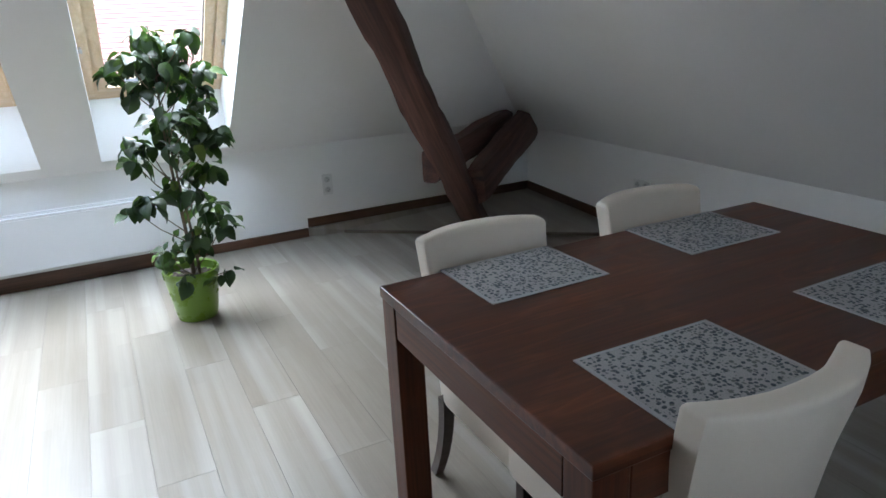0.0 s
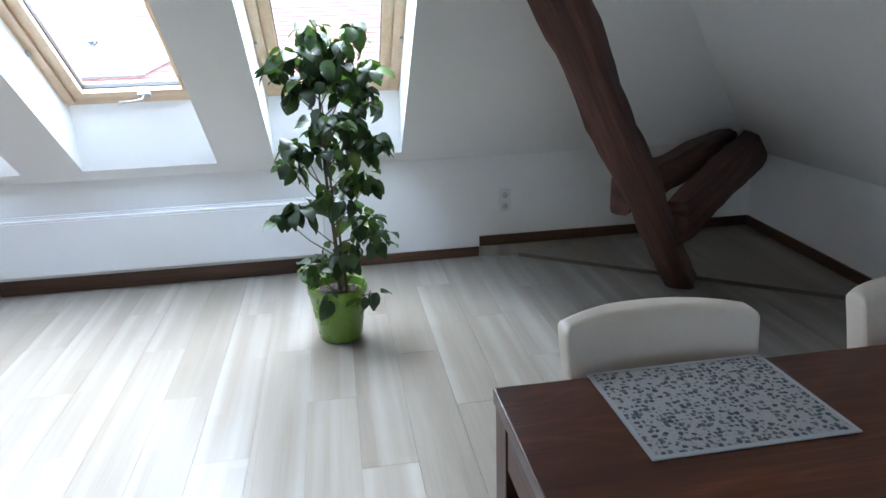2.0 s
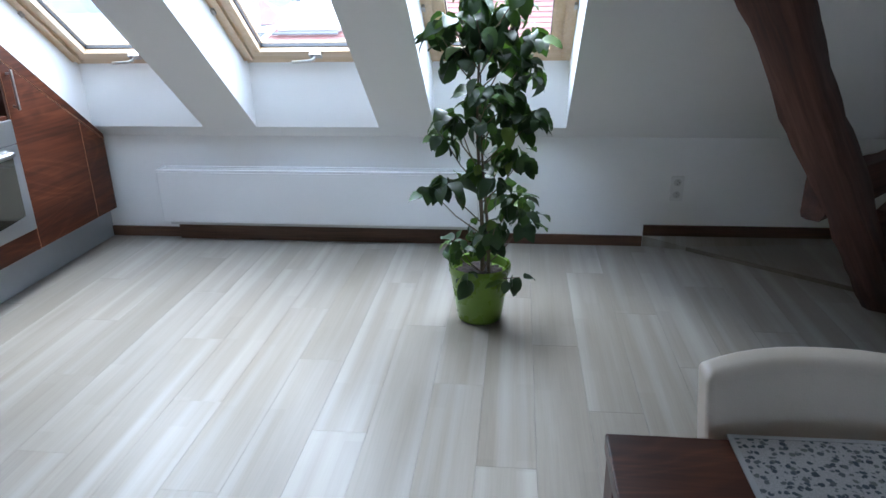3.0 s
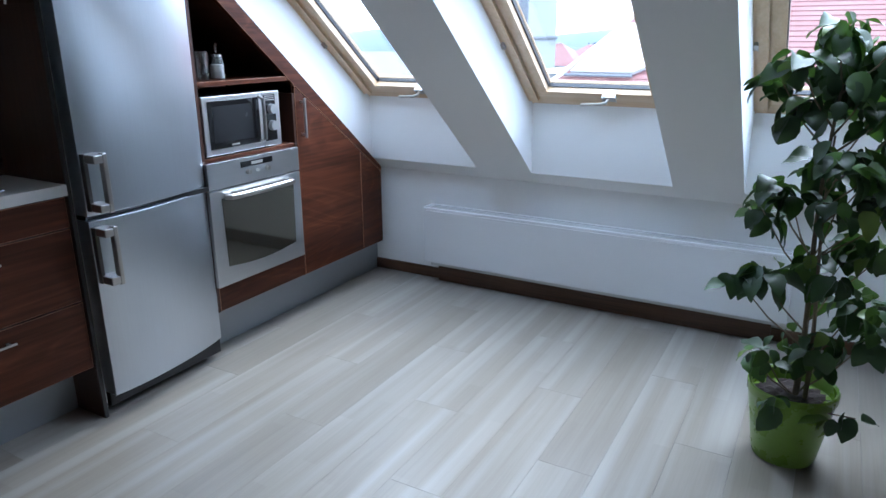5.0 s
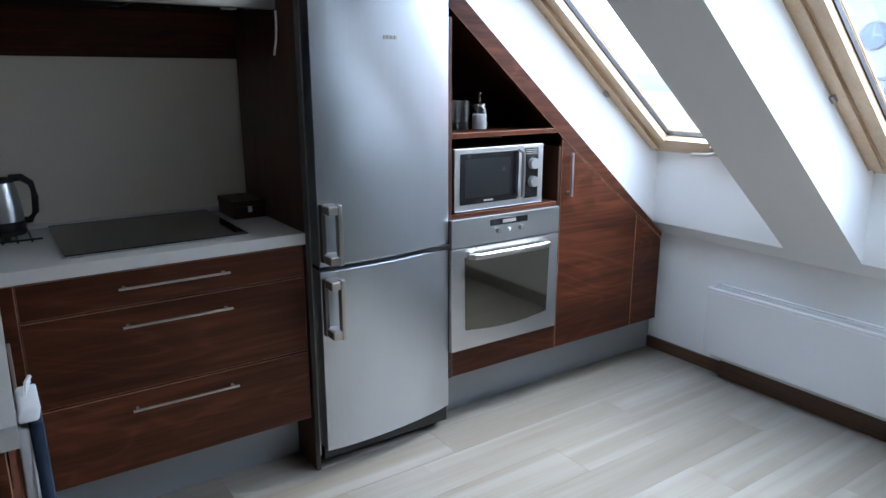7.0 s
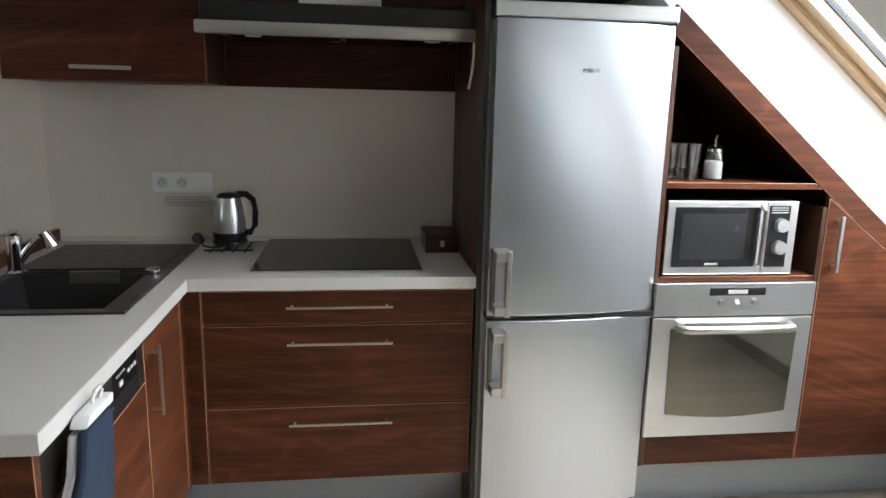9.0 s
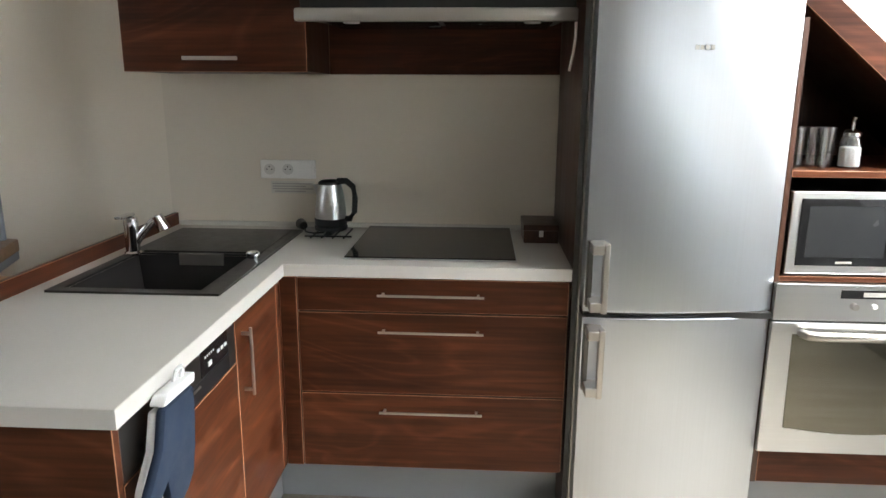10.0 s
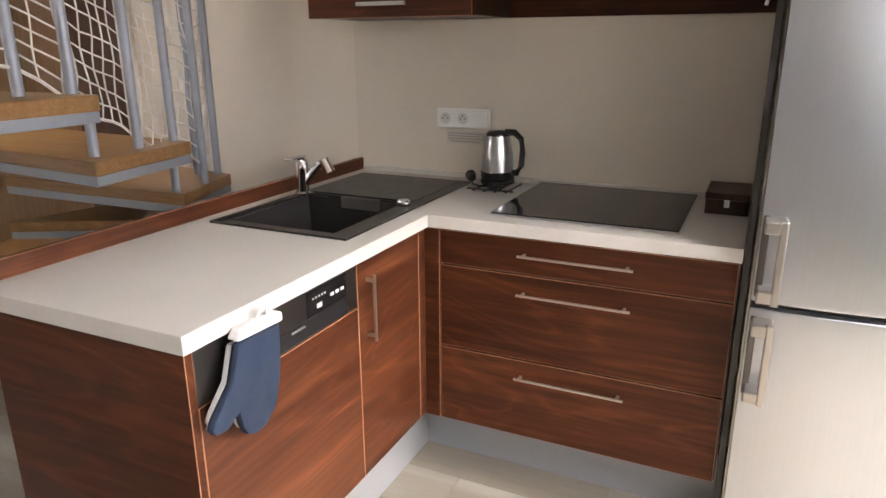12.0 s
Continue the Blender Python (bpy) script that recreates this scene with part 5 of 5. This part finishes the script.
u = thing("extractor_hood", (-2.27, 2.48, 1.63), "black extractor hood with a steel front rail", "extractor hood")
HY0, HY1 = 2.051, 2.897
part("canopy", box(-2.475, -2.065, HY0 + 0.002, HY1 - 0.002, 1.675, 1.735, 0.003), M["black"], u)
bm = prism([(-2.475, HY0 + 0.03, 1.660), (-2.475, HY0 + 0.03, 1.6745), (-2.075, HY0 + 0.03, 1.6745), (-2.075, HY0 + 0.03, 1.640)], (0, HY1 - HY0 - 0.06, 0), bevel=0.002)
und = part("underside", bm, M["darkgrey"], u)
part("grease_filter", box(-2.42, -2.10, HY0 + 0.06, 2.47, 1.644, 1.6495), M["mesh_grey"], und)
part("grease_filter", box(-2.42, -2.10, 2.49, HY1 - 0.06, 1.644, 1.6495), M["mesh_grey"], und)
for y in (2.20, 2.77):
    part("lamp_cover", rod((-2.13, y, 1.6375), (-2.13, y, 1.6465), 0.026, seg=20), M["white_plastic"], und)
part("front_rail", box(-2.064, -2.040, HY0 - 0.012, HY1 + 0.002, 1.636, 1.675, 0.006), M["satin"], u, "satin steel front rail", True)
part("chimney", box(-2.47, -2.20, 2.338, 2.606, 1.7355, 2.14, 0.002), M["white_plastic"], u, "pale chimney cover")
u = thing("hanging_strap", (-2.03, 2.893, 1.63), "pale cord hanging beside the hood", "cord")
part("cord", tube([(-2.03, 2.892, 1.632), (-2.028, 2.892, 1.590), (-2.022, 2.886, 1.54), (-2.02, 2.876, 1.490)], 0.0045, 6), M["white_plastic"], u, smooth=True)

# ---- staircase beyond the worktop ----
st = thing("staircase", (-1.9, 0.6, 0), "open staircase with oak treads on grey steel, netted balusters", "staircase")
TREADS = [(1.278, [(-1.00, 1.27), (-1.405, 1.27), (-1.405, 0.25), (-1.00, 0.25)]), (1.082, [(-1.435, 1.172), (-1.885, 1.095), (-1.97, 0.10), (-1.54, 0.15)]),
          (0.885, [(-1.887, 1.030), (-2.279, 0.898), (-2.45, -0.10), (-1.86, 0.05)]), (0.688, [(-2.10, 0.52), (-2.46, 0.80), (-2.47, 0.2), (-1.84, 0.05)]),
          (0.490, [(-2.0, 0.40), (-2.46, 0.30), (-2.47, -0.5), (-1.9, -0.35)])]
for z, poly in TREADS:
    tr = part("tread", prism([(x, y, z - 0.045) for x, y in poly], (0, 0, 0.045), bevel=0.005), M["oak"], st, "honey-coloured oak tread")
    cx, cy = sum(p[0] for p in poly) / 4, sum(p[1] for p in poly) / 4
    part("tread_frame", prism([(cx + (x - cx) * 0.985, cy + (y - cy) * 0.99, z - 0.075) for x, y in poly], (0, 0, 0.0295)), M["rail"], tr, "grey steel tread frame")
for x, y, z0, z1 in ((-1.085, 1.149, 1.279, 2.47), (-1.262, 1.149, 1.279, 2.47), (-1.385, 1.190, 1.279, 2.47), (-1.688, 1.064, 1.083, 2.47), (-1.868, 1.030, 1.083, 2.47), (-2.078, 0.949, 0.886, 2.47),
                     (-2.250, 0.855, 0.886, 2.47), (-2.215, 0.780, 0.886, 2.47), (-1.505, 1.085, 1.083, 1.205), (-1.905, 0.975, 0.886, 1.009), (-2.22, 0.60, 0.689, 0.812)):
    part("baluster", rod((x, y, z0), (x, y, z1), 0.0155, seg=12), M["rail"], st, "grey steel baluster", True)
part("newel", rod((-2.55, 0.15, 0.001), (-2.55, 0.15, 2.47), 0.045, seg=16), M["rail"], st, "grey steel newel post", True)


def net():
    """A white safety net along the balusters, sagging at its lower edge."""
    bm = bmesh.new()
    line = [(-1.00, 1.13), (-1.262, 1.13), (-1.385, 1.165), (-1.688, 1.042), (-1.868, 1.005), (-2.078, 0.925), (-2.25, 0.83), (-2.33, 0.74)]
    low = [1.42, 1.34, 1.27, 1.12, 1.05, 0.97, 0.95, 0.95]
    steps = []
    for (a, b), z0, z1 in zip(zip(line, line[1:]), low, low[1:]):
        n = max(1, round(math.dist(a, b) / 0.052))
        for k in range(n):
            t = k / n
            steps.append((a[0] + (b[0] - a[0]) * t, a[1] + (b[1] - a[1]) * t, z0 + (z1 - z0) * t))
    hi = 2.35
    pts = {}
    rows = 24
    for i, (x, y, z0) in enumerate(steps):
        for j in range(rows + 1):
            v = j / rows
            z = z0 + (hi - z0) * v - 0.012 * math.sin(i * 0.9) * (1 - v)
            w = noise.noise(Vector((i * 0.31, j * 0.27, 4.0))) * 0.035
            pts[i, j] = Vector((x + w * 0.3 + 0.006 * math.sin(j * 1.3 + i), y + w, z + 0.012 * noise.noise(Vector((i * 0.7, j * 0.6, 1.0)))))
    for i in range(len(steps)):
        for j in range(rows + 1):
            if i + 1 < len(steps):
                rod(pts[i, j], pts[i + 1, j], 0.0050 if j == 0 else 0.0028, seg=4, bm=bm, caps=False)
            if j < rows:
                rod(pts[i, j], pts[i, j + 1], 0.0028, seg=4, bm=bm, caps=False)
    return solid("safety_net", bm, M["net"], "white knotted safety net tied along the stair balusters", "net", base=(-1.7, 1.05, 0.95))


net()
u = thing("door_1", (BX, -0.05, 0), "closed dark brown wooden door beyond the staircase", "door", kind="structure")
part("leaf", box(BX + 0.001, BX + 0.035, -0.225, 0.125, 0.001, 2.05, 0.003), M["brown_door"], u)
# tan panel puts the warm light on the wall into its colour
part("side_leaf", box(BX + 0.001, BX + 0.030, -1.25, -0.232, 0.001, 2.05, 0.003), M["lit_wall_tan"], u, "tan wall panel, coloured as a warm-lit wall")
part("door_frame", box(BX + 0.001, BX + 0.05, 0.130, 0.190, 0.001, 2.10, 0.003), M["kitchen_wall"], u)

# ---- outside ----
def house(name, x0, x1, y0, y1, base_z, eaves, ridge, label, roof, windows=0):
    th = thing(name, ((x0 + x1) / 2, (y0 + y1) / 2, base_z), label, "building")
    part("wall", box(x0, x1, y0, y1, base_z, eaves), M["facade"], th)
    ym = (y0 + y1) / 2
    hip = min((y1 - y0) / 2, (x1 - x0) / 2 - 0.3)
    bm = bmesh.new()
    o = 0.4
    c = [(x0 - o, y0 - o, eaves), (x1 + o, y0 - o, eaves), (x1 + o, y1 + o, eaves), (x0 - o, y1 + o, eaves)]
    r0, r1 = (x0 + hip, ym, ridge), (x1 - hip, ym, ridge)
    quad(bm, c[0], c[1], r1, r0)
    quad(bm, c[2], c[3], r0, r1)
    bm.faces.new([bm.verts.new(Vector(p)) for p in (c[3], c[0], r0)])
    bm.faces.new([bm.verts.new(Vector(p)) for p in (c[1], c[2], r1)])
    quad(bm, *c)
    part("roof", bm, roof, th)
    part("ridge_cap", tube([r0, r1], 0.12, 6), M["roof_pale"], th)
    for k in range(windows):
        x = x0 + (x1 - x0) * (k + 0.5) / windows
        w = part("window", box(x - 0.45, x + 0.45, y0 - 0.06, y0 + 0.02, eaves - 2.2, eaves - 0.6), M["stone"], th)
        part("pane", box(x - 0.35, x + 0.35, y0 - 0.08, y0 - 0.061, eaves - 2.1, eaves - 0.7), M["dark_pane"], w)
    return th


solid("ground", box(-900, 900, 9, 2500, -14.2, -14), M["town"], "distant town ground seen from the attic", "ground", "structure")


def red_roof():
    """The near red roof across the courtyard: tiled slope, painted sky sheen by the hip, chimney and ridge."""
    th = thing("neighbouring_house", (4.0, 17.0, -14), "neighbouring house with a red tiled roof, painted sky sheen by its hip", "building")
    part("wall", box(-4.0, 11, 13.6, 21, -14, 0.40), M["facade"], th)
    a, b, c, d = (-4.3, 13.2, 0.42), (11.3, 13.2, 0.42), (8.0, 17.2, 2.35), (-3.0, 17.2, 2.35)
    e, f = (-4.3, 21.3, 0.42), (11.3, 21.3, 0.42)
    bm = bmesh.new()
    quad(bm, a, b, c, d)
    quad(bm, f, e, d, c)
    bm.faces.new([bm.verts.new(Vector(p)) for p in (b, f, c)])
    bm.faces.new([bm.verts.new(Vector(p)) for p in (e, a, d)])
    rf = part("roof", bm, M["roof_red"], th, "red tiled roof slope")
    va, vd, vb, vc = Vector(a), Vector(d), Vector(b), Vector(c)

    def on_roof(u, v, lift=0.0):
        return va.lerp(vd, v).lerp(vb.lerp(vc, v), u) + Vector((0, -0.43, 0.90)) * lift

    for k in range(1, 22):
        part("tile_course", tube([on_roof(0, k / 22), on_roof(1, k / 22)], 0.014, 5), M["roof_red"], rf)
    # pale sheet over the hipped corner paints the sky's reflection on the tiles; gutter below
    part("wing", prism([on_roof(0.012, 0.16, 0.02), on_roof(0.088, 0.16, 0.02), on_roof(0.108, 0.26, 0.02), on_roof(0.115, 0.60, 0.02), on_roof(0.005, 0.60, 0.02)], Vector((0, -0.43, 0.90)) * 0.06), M["roof_pale"], rf, "pale sheet painting the sky's reflection on the tiles")
    part("gutter", tube([on_roof(0.008, 0.14, 0.05), on_roof(0.09, 0.14, 0.05)], 0.03, 6), M["stone"], rf, "grey gutter")
    part("ridge_cap", tube([d, c], 0.11, 6), M["roof_pale"], th)
    part("hip_cap", tube([a, d], 0.05, 6), M["roof_pale"], th)
    part("chimney", box(4.2, 5.0, 17.4, 18.1, 1.2, 3.6, 0.03), M["facade"], th)


red_roof()


def tower():
    """A pale church tower with a blue-grey clock face, cornices and openings."""
    th = thing("church_tower", (-31.5, 70.5, -14), "pale church tower with a round clock face and stone cornices", "church tower")
    x0, x1, y0, y1 = -33.8, -26.6, 66, 74
    part("shaft", box(x0, x1, y0, y1, -14, 9.5), M["facade"], th)
    for z in (-3.2, 1.2, 8.6):
        part("cornice", box(x0 - 0.15, x1 + 0.15, y0 - 0.15, y1 + 0.15, z, z + 0.30, 0.05), M["stone"], th)
    for x in (x0 - 0.1, x1 - 0.8):
        part("pilaster", box(x, x + 0.9, y0 - 0.25, y0 - 0.001, -14, 8.6), M["stone"], th)
    cz = 4.9
    clock = part("clock", rod((-28.85, y0 - 0.35, cz), (-28.85, y0 - 0.001, cz), 0.95, seg=36), M["clock"], th, "blue-grey clock face")
    part("clock_ring", rod((-28.85, y0 - 0.30, cz), (-28.85, y0 - 0.002, cz), 1.15, seg=36), M["stone"], th)
    part("hand", box(-28.90, -28.80, y0 - 0.38, y0 - 0.352, cz - 0.1, cz + 0.8), M["facade"], clock)
    part("hand", box(-28.90, -28.25, y0 - 0.38, y0 - 0.352, cz - 0.06, cz + 0.06), M["facade"], clock)
    for x in (-31.6, -28.85):
        w = part("opening", box(x - 0.7, x + 0.7, y0 - 0.15, y0 + 0.02, -2.2, 0.6), M["stone"], th)
        part("louvre", box(x - 0.5, x + 0.5, y0 - 0.18, y0 - 0.151, -2.0, 0.4), M["dark_pane"], w)
    bm = bmesh.new()
    cx, cy = (x0 + x1) / 2, (y0 + y1) / 2
    lathe([(5.2, 0), (4.6, 2.0), (2.6, 4.6), (1.6, 6.0), (0.3, 10)], (cx, cy, 9.5), 8, bm)
    part("spire", bm, M["slate"], th, "dark slate spire")


M["clock"] = plain("clock_face_blue", (0.075, 0.095, 0.14), 0.6, vary=0.1, scale=0.6, fine=4)
tower()
rnd = random.Random(11)
for k in range(16):
    x = -46 + k * 5.2 + rnd.uniform(-1, 1)
    y = 92 + rnd.uniform(0, 30)
    house("distant_house", x, x + rnd.uniform(7, 10), y, y + 9, -14, -2.9 + rnd.uniform(-1, 1.2), -0.4 + rnd.uniform(-0.8, 1.4), "distant town house with pitched roof and windows", M["roof_red"] if k % 3 else M["slate"], 3)
house("low_house", -19.5, -8.5, 48, 58, -14, -1.0, -0.72, "pale town house with a flat cornice below the skylights", M["roof_pale"], 6)


def tree(x, y, z, h, seed):
    r = random.Random(seed)
    th = thing("tree", (x, y, z), "distant bushy tree among the houses", "tree", "distant trees")
    part("trunk", tube([(x, y, z), (x + 0.1, y, z + h * 0.35), (x, y, z + h * 0.7)], h * 0.035, 6, taper=h * 0.01), M["stem"], th)
    verts, faces = [], []
    for _ in range(420):
        u, v = r.uniform(0, 2 * math.pi), r.uniform(-0.6, 1)
        rad = h * 0.34 * (1 - 0.35 * v * v) * r.uniform(0.35, 1.05) * (1 + 0.25 * math.sin(3 * u + seed))
        c = Vector((x + rad * math.cos(u), y + rad * math.sin(u), z + h * 0.62 + v * h * 0.36))
        s = h * r.uniform(0.03, 0.06)
        i = len(verts)
        for _ in range(4):
            verts.append(c + Vector((r.uniform(-s, s), r.uniform(-s, s), r.uniform(-s, s))))
        faces += [(i, i + 1, i + 2), (i, i + 2, i + 3), (i + 1, i + 2, i + 3)]
    me = bpy.data.meshes.new("crown")
    me.from_pydata([tuple(v - Vector((x, y, z))) for v in verts], [], faces)
    me.materials.append(M["foliage"])
    ob = new("crown", me)
    ob.parent = th


for k in range(14):
    tree(-42 + k * 4.6 + rnd.uniform(-1.5, 1.5), 126 + rnd.uniform(0, 14), -14, rnd.uniform(13, 16.5), k)
bm = bmesh.new()
hx = [(-700 + 70 * k, -14 + 34 * (0.5 + 0.5 * noise.noise(Vector((k * 0.42, 2, 0)))) + 8) for k in range(21)]
for (xa, za), (xb, zb) in zip(hx, hx[1:]):
    quad(bm, (xa, 700, -14), (xb, 700, -14), (xb, 760, zb), (xa, 760, za))
    quad(bm, (xa, 760, za), (xb, 760, zb), (xb, 1000, -14), (xa, 1000, -14))
bmesh.ops.remove_doubles(bm, verts=bm.verts, dist=0.01)
solid("backdrop", bm, M["hill"], "hazy wooded hills on the horizon", "hills", "structure", smooth=True)

# ---- floor ----
floor = solid("floor", box(BX - 0.2, RX + 0.3, NY - 0.2, WY + 0.3, -0.16, -0.0095), M["slab"], "pale washed laminate floor in long planks", "floor", "structure", base=(0, 0, 0))
PW, PLEN = 0.193, 1.286
cache = {}
k = 0
xx = -2.486
while xx < RX - 0.01:
    w = min(PW, RX - xx)
    start = NY - PLEN * ((k * 0.37) % 1.0)
    while start < WY:
        a, b = max(start, NY), min(start + PLEN, WY)
        if b - a > 0.03:
            key = (round(w, 3), round(b - a, 3))
            if key not in cache:
                bm = bmesh.new()
                g, d = 0.0002, 0.0004
                o = [(g, g), (w - g, g), (w - g, b - a - g), (g, b - a - g)]
                i4 = [(g + d, g + d), (w - g - d, g + d), (w - g - d, b - a - g - d), (g + d, b - a - g - d)]
                lo = [bm.verts.new((x, y, -0.009)) for x, y in o]
                mi = [bm.verts.new((x, y, -0.0010)) for x, y in o]
                hi = [bm.verts.new((x, y, 0)) for x, y in i4]
                bm.faces.new(hi)
                for u4, v4 in ((lo, mi), (mi, hi)):
                    for j in range(4):
                        bm.faces.new((u4[j], u4[(j + 1) % 4], v4[(j + 1) % 4], v4[j]))
                cache[key] = finish("plank", bm, M["plank"])
            ob = new("plank", cache[key])
            ob.parent = floor
            ob.location = (xx, a, 0)
        start += PLEN
    xx += PW
    k += 1
